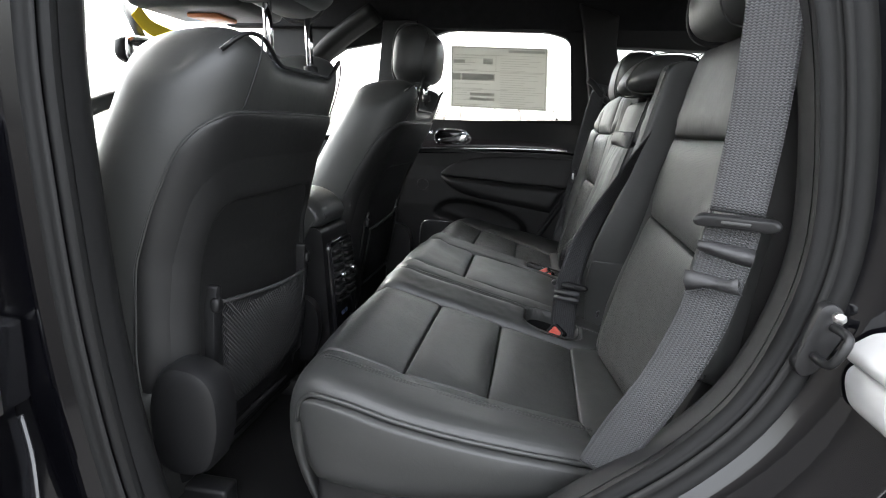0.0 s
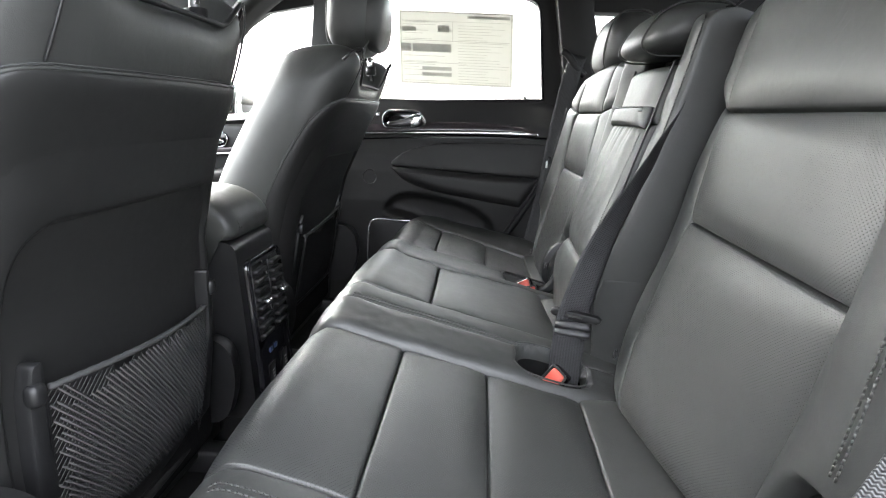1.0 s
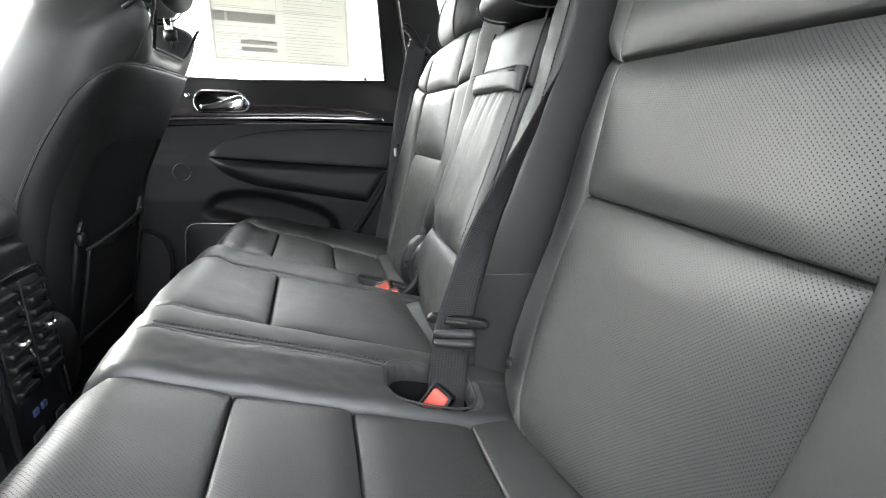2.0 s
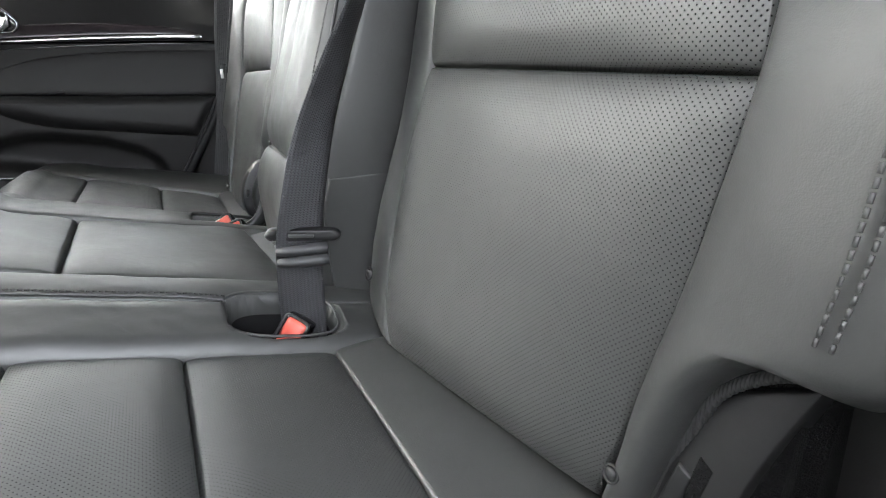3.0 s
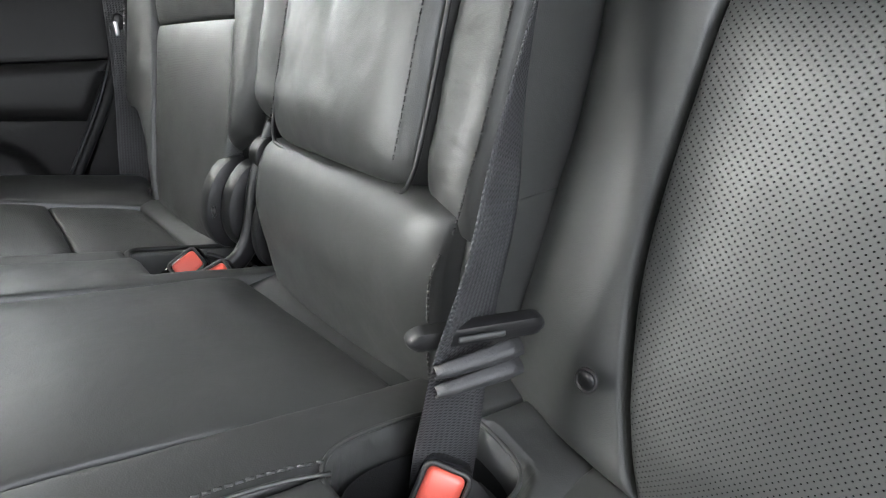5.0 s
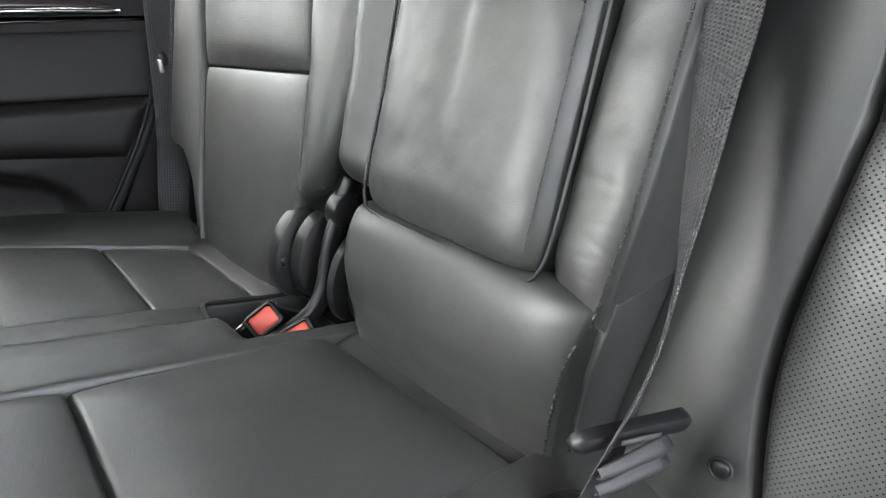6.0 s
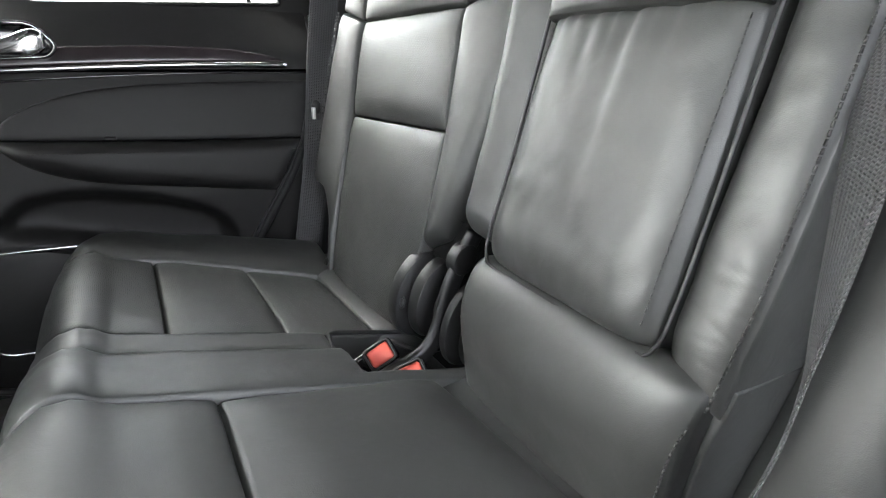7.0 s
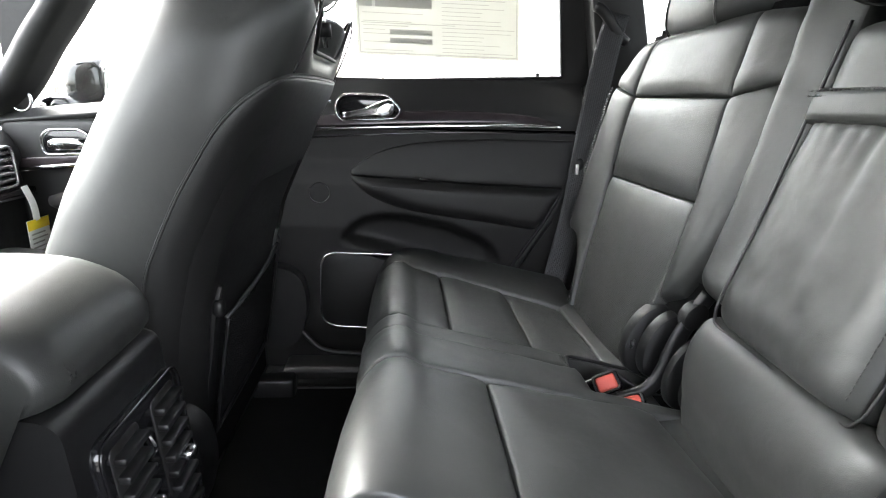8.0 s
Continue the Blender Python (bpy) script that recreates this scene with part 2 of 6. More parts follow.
def pad(left, right, out, h=0.012, roll=(0.02, 0.02, 0.02, 0.02), nu=22, nv=26, crown=0.0, depth=0.03, dip=None, wrinkle=0.0, seed=0.0):
    """A stuffed panel between two edge lines. out: about the way it faces. h: how far it stands proud; roll: width of the rounding at the
    left, right, first and last edge; dip(u, v): metres to press in."""
    us = 0.5 - 0.5 * np.cos(np.pi * np.linspace(0, 1, nu))
    vs = 0.5 - 0.5 * np.cos(np.pi * np.linspace(0, 1, nv))
    us, vs = 0.75 * us + 0.25 * np.linspace(0, 1, nu), 0.75 * vs + 0.25 * np.linspace(0, 1, nv)
    wide_mid = max(0.01, float(np.linalg.norm(np.subtract(right[len(right) // 2], left[len(left) // 2]))))
    long_mid = max(0.01, float(sum(np.linalg.norm(np.subtract(left[k + 1], left[k])) for k in range(len(left) - 1))))
    near = np.array([0.0009, 0.0020, 0.0036, 0.0062])
    us = np.unique(np.r_[us, [q for q in near / wide_mid if q < 0.2], [1 - q for q in near / wide_mid if q < 0.2]])
    vs = np.unique(np.r_[vs, [q for q in near / long_mid if q < 0.2], [1 - q for q in near / long_mid if q < 0.2]])
    nu, nv = len(us), len(vs)
    fine_l, fine_r = np.array(spline(left, 101)), np.array(spline(right, 101))
    pick = lambda line, v: np.array([np.interp(v, np.linspace(0, 1, 101), line[:, k]) for k in range(3)])
    out = np.array(out, float)
    long = np.linalg.norm(np.diff(0.5 * (fine_l + fine_r), axis=0), axis=1).sum()

    across, along = fine_r[50] - fine_l[50], fine_l[55] + fine_r[55] - fine_l[45] - fine_r[45]
    way = 1.0 if np.cross(across, along) @ out > 0 else -1.0

    def bend(d, r):
        return 1.0 if r <= 0 or d >= r else math.sqrt(max(0.0, 1 - (1 - d / r) ** 2))

    def soft(d, r):
        """A tight seam with a slow pillow behind it; wide roundings stay round."""
        return bend(d, r) if r > 0.0165 else 0.62 * bend(d, 0.30 * r) + 0.38 * bend(d, 3.2 * r)

    verts, uvs, faces = [], [], []
    for v in vs:
        a, b = pick(fine_l, v), pick(fine_r, v)
        a2, b2 = pick(fine_l, min(v + 0.02, 1)), pick(fine_r, min(v + 0.02, 1))
        a1, b1 = pick(fine_l, max(v - 0.02, 0)), pick(fine_r, max(v - 0.02, 0))
        wide = np.linalg.norm(b - a)
        for u in us:
            p = a + (b - a) * u
            along = (a2 - a1) * (1 - u) + (b2 - b1) * u
            n = np.cross(b - a, along)
            n = n / np.linalg.norm(n) if np.linalg.norm(n) > 1e-7 else out / np.linalg.norm(out)
            n = n * way
            k = soft(u * wide, roll[0]) * soft((1 - u) * wide, roll[1]) * soft(v * long, roll[2]) * soft((1 - v) * long, roll[3])
            lift = h * k + crown * 4 * u * (1 - u) * min(1, 4 * v * (1 - v) * 1.6)
            if dip:
                lift -= dip(u, v, p)
            if wrinkle:
                lift += wrinkle * k * noise.noise(Vector((p[0] * 22 + seed, p[1] * 22, p[2] * 30))) + 0.4 * wrinkle * noise.noise(Vector((p[0] * 70, p[1] * 70 + seed, p[2] * 70)))
            verts.append(p + n * lift)
            uvs.append((u * wide, v * long))
    for j in range(nv - 1):
        for i in range(nu - 1):
            q = j * nu + i
            faces.append((q, q + 1, q + nu + 1, q + nu))
    grid = np.array(verts).reshape(nv, nu, 3)
    run_u = np.concatenate([np.zeros((nv, 1)), np.cumsum(np.linalg.norm(np.diff(grid, axis=1), axis=2), axis=1)], 1)
    run_v = np.concatenate([np.zeros((1, nu)), np.cumsum(np.linalg.norm(np.diff(grid, axis=0), axis=2), axis=0)], 0)
    run_u, run_v = run_u - run_u[:, nu // 2 : nu // 2 + 1], run_v - run_v[nv // 2 : nv // 2 + 1]
    uvs = [(a, b) for a, b in zip(run_u.ravel(), run_v.ravel())]
    rim = [i for i in range(nu)] + [j * nu + nu - 1 for j in range(1, nv)] + [(nv - 1) * nu + i for i in range(nu - 2, -1, -1)] + [j * nu for j in range(nv - 2, 0, -1)]
    mid_n = out / np.linalg.norm(out)
    base = len(verts)
    for q in rim:
        verts.append(verts[q] - mid_n * depth)
        uvs.append(uvs[q])
    m = len(rim)
    for k in range(m):
        faces.append((rim[k], rim[(k + 1) % m], base + (k + 1) % m, base + k))
    faces.append(tuple(base + k for k in range(m)))
    me = mesh_of(verts, faces, uvs)
    bm = bmesh.new()
    bm.from_mesh(me)
    bmesh.ops.recalc_face_normals(bm, faces=bm.faces)
    bm.to_mesh(me)
    bm.free()
    return me


def box(lo, hi, r=0.004, seg=2, turn=None):
    """A box with rounded edges between two corners, turned about its middle."""
    lo, hi = Vector(lo), Vector(hi)
    bm = bmesh.new()
    bmesh.ops.create_cube(bm, size=1)
    size = hi - lo
    for v in bm.verts:
        v.co = Vector((v.co.x * size.x, v.co.y * size.y, v.co.z * size.z))
    if r:
        bmesh.ops.bevel(bm, geom=bm.edges[:], offset=min(r, min(size) * 0.45), segments=seg, profile=0.5, affect="EDGES")
    m = Matrix.Translation((lo + hi) / 2) @ (turn.to_4x4() if turn else Matrix())
    bmesh.ops.transform(bm, matrix=m, verts=bm.verts)
    return mesh_bm(bm)


def turned(rx=0, ry=0, rz=0):
    return Euler([radians(a) for a in (rx, ry, rz)]).to_matrix()


def tube(points, r, sides=8, n=0, closed=False):
    """A round rod along a line of points; r is a number or one for each point."""
    pts = [np.array(p, float) for p in (spline(points, n) if n else points)]
    m = len(pts)
    rad = r if isinstance(r, (list, tuple)) else [r] * m
    verts, faces, up = [], [], None
    for i, p in enumerate(pts):
        t = (pts[(i + 1) % m] - pts[i - 1]) if closed else pts[min(i + 1, m - 1)] - pts[max(i - 1, 0)]
        t = t / max(np.linalg.norm(t), 1e-9)
        if up is None:
            up = np.cross(t, (0.31, 0.17, 0.93))
            if np.linalg.norm(up) < 0.1:
                up = np.cross(t, (1, 0, 0))
        up = up - t * (up @ t)
        up /= np.linalg.norm(up)
        side = np.cross(t, up)
        for k in range(sides):
            a = 2 * math.pi * k / sides
            verts.append(p + rad[i] * (math.cos(a) * up + math.sin(a) * side))
    for i in range(m if closed else m - 1):
        for k in range(sides):
            a, b, c, d = i * sides + k, i * sides + (k + 1) % sides, ((i + 1) % m) * sides + (k + 1) % sides, ((i + 1) % m) * sides + k
            faces.append((a, d, c, b))
    if not closed:
        faces.append(tuple(range(sides)))
        faces.append(tuple(range((m - 1) * sides, m * sides))[::-1])
    return mesh_of(verts, faces)


def ribbon(points, acrosses, width, thick, n=60, ripple=0.0):
    """A flat band along points; acrosses: the way of its width at each point."""
    pts, acr = spline(points, n), spline(acrosses, n)
    verts, uvs, faces = [], [], []
    cols = 7
    run = 0.0
    for i in range(n):
        t = pts[min(i + 1, n - 1)] - pts[max(i - 1, 0)]
        t = t / np.linalg.norm(t)
        w = acr[i] - t * (acr[i] @ t)
        w /= np.linalg.norm(w)
        f = np.cross(w, t)
        run += np.linalg.norm(pts[i] - pts[i - 1]) if i else 0
        for side in (1, -1):
            for c in range(cols):
                u = (c / (cols - 1) - 0.5) * side
                edge = 1.0 if abs(u) < 0.49 else 0.35
                lift = ripple * noise.noise(Vector((run * 14, u * 2.0, 3.3)))
                verts.append(pts[i] + w * (u * width) + f * (side * thick / 2 * edge + lift))
                uvs.append((u * width, run))
    ring = 2 * cols
    for i in range(n - 1):
        for c in range(ring):
            a, b = i * ring + c, i * ring + (c + 1) % ring
            faces.append((a, b, b + ring, a + ring))
    faces.append(tuple(range(ring))[::-1])
    faces.append(tuple(range((n - 1) * ring, n * ring)))
    return mesh_of(verts, faces, uvs)


def rounded(points, radii, seg=7):
    """A polygon with rounded corners, in the plane."""
    out, m = [], len(points)
    for i in range(m):
        p, a, b = (np.array(points[k % m], float) for k in (i, i - 1, i + 1))
        r = radii[i] if isinstance(radii, (list, tuple)) else radii
        if r <= 0:
            out.append(tuple(p))
            continue
        da, db = (a - p), (b - p)
        la, lb = np.linalg.norm(da), np.linalg.norm(db)
        k = min(r, la * 0.49, lb * 0.49)
        s, e = p + da / la * k, p + db / lb * k
        for j in range(seg + 1):
            t = j / seg
            out.append(tuple((1 - t) ** 2 * s + 2 * t * (1 - t) * p + t * t * e))
    return out


def slab(outline, place, thick, edge=0.003, hollow=None):
    """A plate with the given outline. place(a, b, c): the world place of outline point (a, b), c metres proud. edge: width of its rounding."""
    m = len(outline)
    o = np.array(outline, float)
    mid = o.mean(0)
    area = sum(o[i - 1][0] * o[i][1] - o[i][0] * o[i - 1][1] for i in range(m))
    ins = []
    for i in range(m):
        t = o[(i + 1) % m] - o[i - 1]
        t = t / max(np.linalg.norm(t), 1e-9)
        nrm = np.array([-t[1], t[0]]) * (1 if area > 0 else -1)
        ins.append(nrm)
    ins = np.array(ins)
    rings = [(0.0, -thick), (0.0, -edge), (edge * 0.3, -edge * 0.3), (edge, 0.0)]
    verts, faces = [], []
    for inset, c in rings:
        for q in o + ins * inset:
            verts.append(place(q[0], q[1], c))
    for k in range(len(rings) - 1):
        for i in range(m):
            j = (i + 1) % m
            faces.append((k * m + i, k * m + j, (k + 1) * m + j, (k + 1) * m + i))
    top = (len(rings) - 1) * m
    faces.append(tuple(range(top, top + m)))
    faces.append(tuple(range(m))[::-1])
    bm = bmesh.new()
    bm.from_mesh(mesh_of(verts, faces))
    bmesh.ops.triangulate(bm, faces=[f for f in bm.faces if len(f.verts) > 4])
    me = mesh_bm(bm)
    me.shade_smooth()
    me.set_sharp_from_angle(angle=radians(40))
    return me


def blob(center, half, power=(2.6, 2.6), n=(28, 18), bend=None):
    """A rounded block: a box with very round edges (higher power: squarer)."""
    verts, faces = [], []
    a_n, b_n = n
    sp = lambda v, e: math.copysign(abs(v) ** e, v)
    e1, e2 = 2 / power[0], 2 / power[1]
    for j in range(b_n + 1):
        phi = -math.pi / 2 + math.pi * j / b_n
        for i in range(a_n):
            th = 2 * math.pi * i / a_n
            p = np.array([sp(math.cos(phi), e2) * sp(math.cos(th), e1) * half[0], sp(math.cos(phi), e2) * sp(math.sin(th), e1) * half[1], sp(math.sin(phi), e2) * half[2]])
            if bend:
                p = np.array(bend(*p))
            verts.append(np.array(center) + p)
    for j in range(b_n):
        for i in range(a_n):
            a, b = j * a_n + i, j * a_n + (i + 1) % a_n
            faces.append((a, b, b + a_n, a + a_n))
    bm = bmesh.new()
    bm.from_mesh(mesh_of(verts, faces))
    bmesh.ops.remove_doubles(bm, verts=bm.verts, dist=1e-5)
    return mesh_bm(bm)


def stitches(points, step=0.0052, length=0.0038, r=0.0010):
    """A row of short threads along a line."""
    far = sum(np.linalg.norm(np.subtract(points[i + 1], points[i])) for i in range(len(points) - 1))
    n = max(3, int(far * 1.05 / step))
    line = spline(points, n)
    return join([tube([line[i], line[i] + (line[i + 1] - line[i]) * (length / step)], r, 4) for i in range(n - 1)])


# ---- ground and distance ----
ground = obj("ground", mesh_of([(-400, -400, 0), (400, -400, 0), (400, 400, 0), (-400, 400, 0)], [(0, 1, 2, 3)]), M_ASPHALT)
tagged(ground, "wide grey asphalt car park", "ground", kind="structure")


def bare_trees():
    rnd = random.Random(5)
    bits = []
    for k in range(46):
        x, y = -75 + k * 3.3 + rnd.uniform(-1, 1), 62 + rnd.uniform(-4, 6)
        tall = rnd.uniform(7, 11)

        def grow(p, way, size, r, level):
            q = p + way * size
            bits.append(tube([p, (p + q) / 2 + np.array([rnd.uniform(-1, 1), rnd.uniform(-1, 1), 0]) * size * 0.06, q], [r, r * 0.8, r * 0.55], 4))
            if level:
                for _ in range(3):
                    w = way + np.array([rnd.uniform(-0.9, 0.9), rnd.uniform(-0.9, 0.9), rnd.uniform(-0.1, 0.4)])
                    grow(p + way * size * rnd.uniform(0.6, 1.0), w / np.linalg.norm(w), size * rnd.uniform(0.5, 0.7), r * 0.5, level - 1)
        grow(np.array([x, y, 0.0]), np.array([0, 0, 1.0]), tall * 0.40, 0.10, 4)
    return join(bits)


tagged(obj("tree_line", bare_trees(), M_BARK), "far row of bare leafless trees beyond the car park", "trees", kind="stuff")

# unseen wall, added to hold back low sky light on the doorway side
M_WALL = plain("added_dark_wall", (0.055, 0.054, 0.052), (0.8, 0.95), vary=0.25, scale=1.5, grain=0.5, grain_scale=60, depth=0.004)
tagged(obj("wall_light_block", box((-9, -3.7, 0.0), (7, -3.4, 1.15), 0.02), M_WALL), "unseen low dark wall added to cut low light into the doorway", "wall", kind="structure")

# ---- the car: shell ----
FLOOR, ROOF = 0.52, 1.60


def near_opening():
    """The line of the open rear doorway, on the driver's side: x, z."""
    return [(0.06, 1.44), (0.105, 1.36), (0.142, 1.26), (0.165, 1.16), (0.176, 1.06), (0.165, 0.98), (0.135, 0.90), (0.085, 0.835), (0.02, 0.775),
            (-0.05, 0.71), (-0.11, 0.64), (-0.17, 0.58), (-0.26, 0.555), (-0.42, 0.555), (-0.48, 0.58), (-0.51, 0.65), (-0.535, 0.76), (-0.555, 0.90),
            (-0.566, 1.05), (-0.570, 1.20), (-0.555, 1.34), (-0.51, 1.43), (-0.42, 1.47), (-0.20, 1.485), (-0.02, 1.475)]


def ring_sweep(section, n=140):
    """Sweeps a line of (outward, y) pairs round the doorway."""
    base = near_opening()
    line = np.array(spline(base + [base[0]], n + 1))[:-1]
    mid = np.array([-0.17, 1.05])
    verts, faces = [], []
    for i in range(n):
        t = line[(i + 1) % n] - line[i - 1]
        t /= np.linalg.norm(t)
        nrm = np.array([t[1], -t[0]])
        if nrm @ (line[i] - mid) < 0:
            nrm = -nrm
        for o, y in section:
            q = line[i] + nrm * o
            verts.append((q[0], y, q[1]))
    m = len(section)
    for i in range(n):
        for k in range(m - 1):
            a, b = i * m + k, ((i + 1) % n) * m + k
            faces.append((a, a + 1, b + 1, b))
    return mesh_of(verts, faces)


def arc(cx, cy, r, a0, a1, n=7):
    return [(cx + r * math.cos(radians(a0 + (a1 - a0) * k / n)), cy + r * math.sin(radians(a0 + (a1 - a0) * k / n))) for k in range(n + 1)]


side = thing("body_side", (-0.2, -0.8, 0.4), "gloss black car body round the open rear doorway", "car body", kind="structure")
part("doorway_trim", ring_sweep([(0.16, -0.664), (0.05, -0.664), (0.020, -0.670), (0.006, -0.69), (0.003, -0.705), (0.006, -0.722)]), M_TRIM, side, "dull black plastic doorway trim")
part("wheel_arch_liner", slab(rounded([(0.15, 0.56), (0.40, 0.56), (0.40, 0.97), (0.20, 0.97), (0.16, 0.90)], 0.02), lambda a, b, c: (a, -0.650 + c, b), 0.012, 0.004), M_CARPET, side, "black carpet behind the seat side")
part("inner_seal", ring_sweep(arc(0.018, -0.728, 0.013, 200, 20) + [(0.031, -0.722)]), M_RUBBER, side, "soft black rubber door seal")
part("outer_seal", ring_sweep([(0.028, -0.728)] + arc(0.043, -0.735, 0.012, 190, 0) + [(0.058, -0.73)]), M_RUBBER, side, "soft black rubber door seal")
part("door_jamb", ring_sweep([(0.05, -0.735), (0.060, -0.742), (0.066, -0.746), (0.085, -0.744), (0.110, -0.7455), (0.116, -0.752), (0.150, -0.754), (0.156, -0.760), (0.160, -0.790), (0.168, -0.802), (0.20, -0.812), (0.34, -0.82), (0.34, -0.6)]), M_PAINT, side, "gloss black painted door jamb")

# far side: door, pillars and windows
WIN = [(-0.492, 1.155), (0.045, 1.178), (0.018, 1.452), (-0.06, 1.475), (-0.40, 1.478), (-0.475, 1.455)]
FAR_Y = 0.775


def door_y(z):
    """How far out the far door's trim lies at a height."""
    return float(np.interp(z, [0.5, 0.62, 0.80, 0.86, 0.95, 1.0, 1.06, 1.10, 1.165], [0.735, 0.715, 0.700, 0.695, 0.700, 0.712, 0.716, 0.728, 0.762]))


def door_skin(a, b, c):
    return (a, door_y(b) - c, b)


door = thing("car_door", (-0.2, 0.78, 0.55), "closed rear car door with black soft trim and chrome handle", "car door", kind="structure")


def door_end(z):
    """Where the far door's trim ends at a height: it slants forwards below the lock."""
    return float(np.interp(z, [0.50, 0.66, 0.76, 0.86, 0.92, 0.98, 1.07, 1.17], [-0.20, -0.135, -0.062, 0.002, 0.036, 0.060, 0.085, 0.092]))


def trim_panel(x0, x1, z0, z1, nx=40, nz=40, bulge=None):
    verts, faces = [], []
    for j in range(nz):
        z = z0 + (z1 - z0) * j / (nz - 1)
        end = min(x1, door_end(z))
        for i in range(nx):
            x = x0 + (end - x0) * i / (nx - 1)
            verts.append((x, door_y(z) - (bulge(x, z) if bulge else 0), z))
    for j in range(nz - 1):
        for i in range(nx - 1):
            q = j * nx + i
            faces.append((q, q + 1, q + nx + 1, q + nx))
    return mesh_of(verts, faces)


def pocket(x, z):
    """The map pocket's hollow with its raised lower lip."""
    top = float(np.interp(x, [-0.43, -0.405, -0.38, -0.34, -0.29, -0.20, -0.13, -0.10, -0.08], [0.832, 0.858, 0.872, 0.878, 0.876, 0.860, 0.832, 0.810, 0.785]))
    bot = float(np.interp(x, [-0.43, -0.37, -0.30, -0.20, -0.08], [0.826, 0.820, 0.800, 0.776, 0.758]))
    if not -0.43 < x < -0.08:
        return 0.0
    k = min(1, (x + 0.43) / 0.03) * min(1, (-0.08 - x) / 0.03)
    inside = 1 / (1 + math.exp(-(top - z) / 0.004)) * 1 / (1 + math.exp(-(z - bot) / 0.007))
    lip = math.exp(-((z - bot + 0.012) / 0.014) ** 2)
    return k * (0.012 * lip - 0.030 * inside)


part("lower_panel", trim_panel(-0.56, 0.085, 0.50, 0.99, 110, 110, pocket), M_VINYL_LOW, door, "dull black moulded lower door panel with map pocket")
part("upper_panel", trim_panel(-0.56, 0.085, 1.068, 1.166, 30, 20, lambda x, z: 0.006), M_VINYL, door, "soft black vinyl upper door panel")
# padded insert and arm rest
ins_top = [(-0.404, 0.980), (-0.36, 1.012), (-0.28, 1.036), (-0.15, 1.047), (0.076, 1.048)]
ins_low = [(-0.404, 0.970), (-0.36, 0.966), (-0.28, 0.962), (-0.15, 0.955), (0.045, 0.948)]
arm_low = [(-0.404, 0.962), (-0.36, 0.925), (-0.28, 0.898), (-0.15, 0.878), (-0.010, 0.858)]
dp = lambda pts, c=0.0: [door_skin(a, b, c) for a, b in pts]
part("belt_rail", trim_panel(-0.56, 0.085, 0.985, 1.064, 30, 16, lambda x, z: 0.004), M_VINYL_LOW, door, "black door trim below the silver strip")
part("arm_insert", pad(dp(ins_top, 0.004), dp(ins_low, 0.004), (0, -1, 0), 0.012, (0.012, 0.004, 0.03, 0.01), 14, 40, 0.0, 0.02), M_VINYL, door, "padded black vinyl door insert")
part("armrest", pad(dp(ins_low, 0.008), dp(arm_low, 0.004), (0, -1, 0), 0.034, (0.022, 0.03, 0.09, 0.02), 16, 40, 0.0, 0.03), M_VINYL, door, "padded black door armrest")
part("armrest_seam", stitches([door_skin(a, b - 0.014, 0.0385) for a, b in ins_low[1:]], 0.006, 0.0042, 0.0006), M_THREAD, door)
strip_top = [(-0.56, 1.082), (-0.30, 1.100), (-0.15, 1.104), (-0.04, 1.098), (0.034, 1.082)]
strip_mid = [(-0.56, 1.062), (-0.30, 1.074), (-0.15, 1.079), (-0.04, 1.080), (0.034, 1.079)]
part("trim_strip", pad(dp(strip_top, 0.010), dp(strip_mid, 0.010), (0, -1, 0), 0.006, (0.008, 0.004, 0.01, 0.03), 8, 40, 0, 0.01), M_WOODTRIM, door, "dark gloss trim strip")
part("silver_strip", tube([door_skin(a, b - 0.004, 0.014) for a, b in strip_mid], 0.0042, 8, 40), M_CHROME, door, "thin bright chrome strip")
part("shadow_groove", tube([door_skin(a, b, 0.002) for a, b in ((-0.56, 1.040), (-0.3, 1.056), (-0.1, 1.062), (0.085, 1.062))], 0.003, 6, 30), M_GLOSS, door)
bez = rounded([(-0.428, 1.080), (-0.312, 1.086), (-0.300, 1.102), (-0.325, 1.132), (-0.420, 1.132), (-0.436, 1.110)], 0.016)
part("handle_bezel", slab(bez, lambda a, b, c: (a, 0.708 - c, b), 0.03, 0.005), M_GLOSS, door, "gloss black handle bezel")
part("handle_rim", tube([(a, 0.706, b) for a, b in bez], 0.0030, 6, 0, True), M_GLOSS, door, "gloss black handle surround")
part("handle_edge", tube([(a * 0.985 - 0.0055, 0.7025, b * 0.985 + 0.0165) for a, b in bez], 0.0010, 6, 0, True), M_CHROME, door, "thin chrome edge")
part("door_handle", pad([(-0.420, 0.700, 1.097), (-0.37, 0.699, 1.108), (-0.33, 0.698, 1.124), (-0.314, 0.698, 1.119)], [(-0.418, 0.700, 1.087), (-0.37, 0.698, 1.086), (-0.33, 0.698, 1.088), (-0.314, 0.698, 1.098)], (0, -1, 0), 0.013, (0.006, 0.006, 0.02, 0.012), 12, 24, 0, 0.012), M_CHROME, door, "polished chrome inside door handle")
part("lock_knob", tube([(-0.446, 0.708, 1.118), (-0.446, 0.698, 1.118)], 0.006, 10), M_CHROME, door)
part("round_cap", tube([(-0.470 + 0.021 * math.cos(a * math.pi / 12), door_y(0.932) - 0.001, 0.932 + 0.021 * math.sin(a * math.pi / 12)) for a in range(24)], 0.0012, 6, 0, True), M_GLOSS, door, "round plastic cap outline")
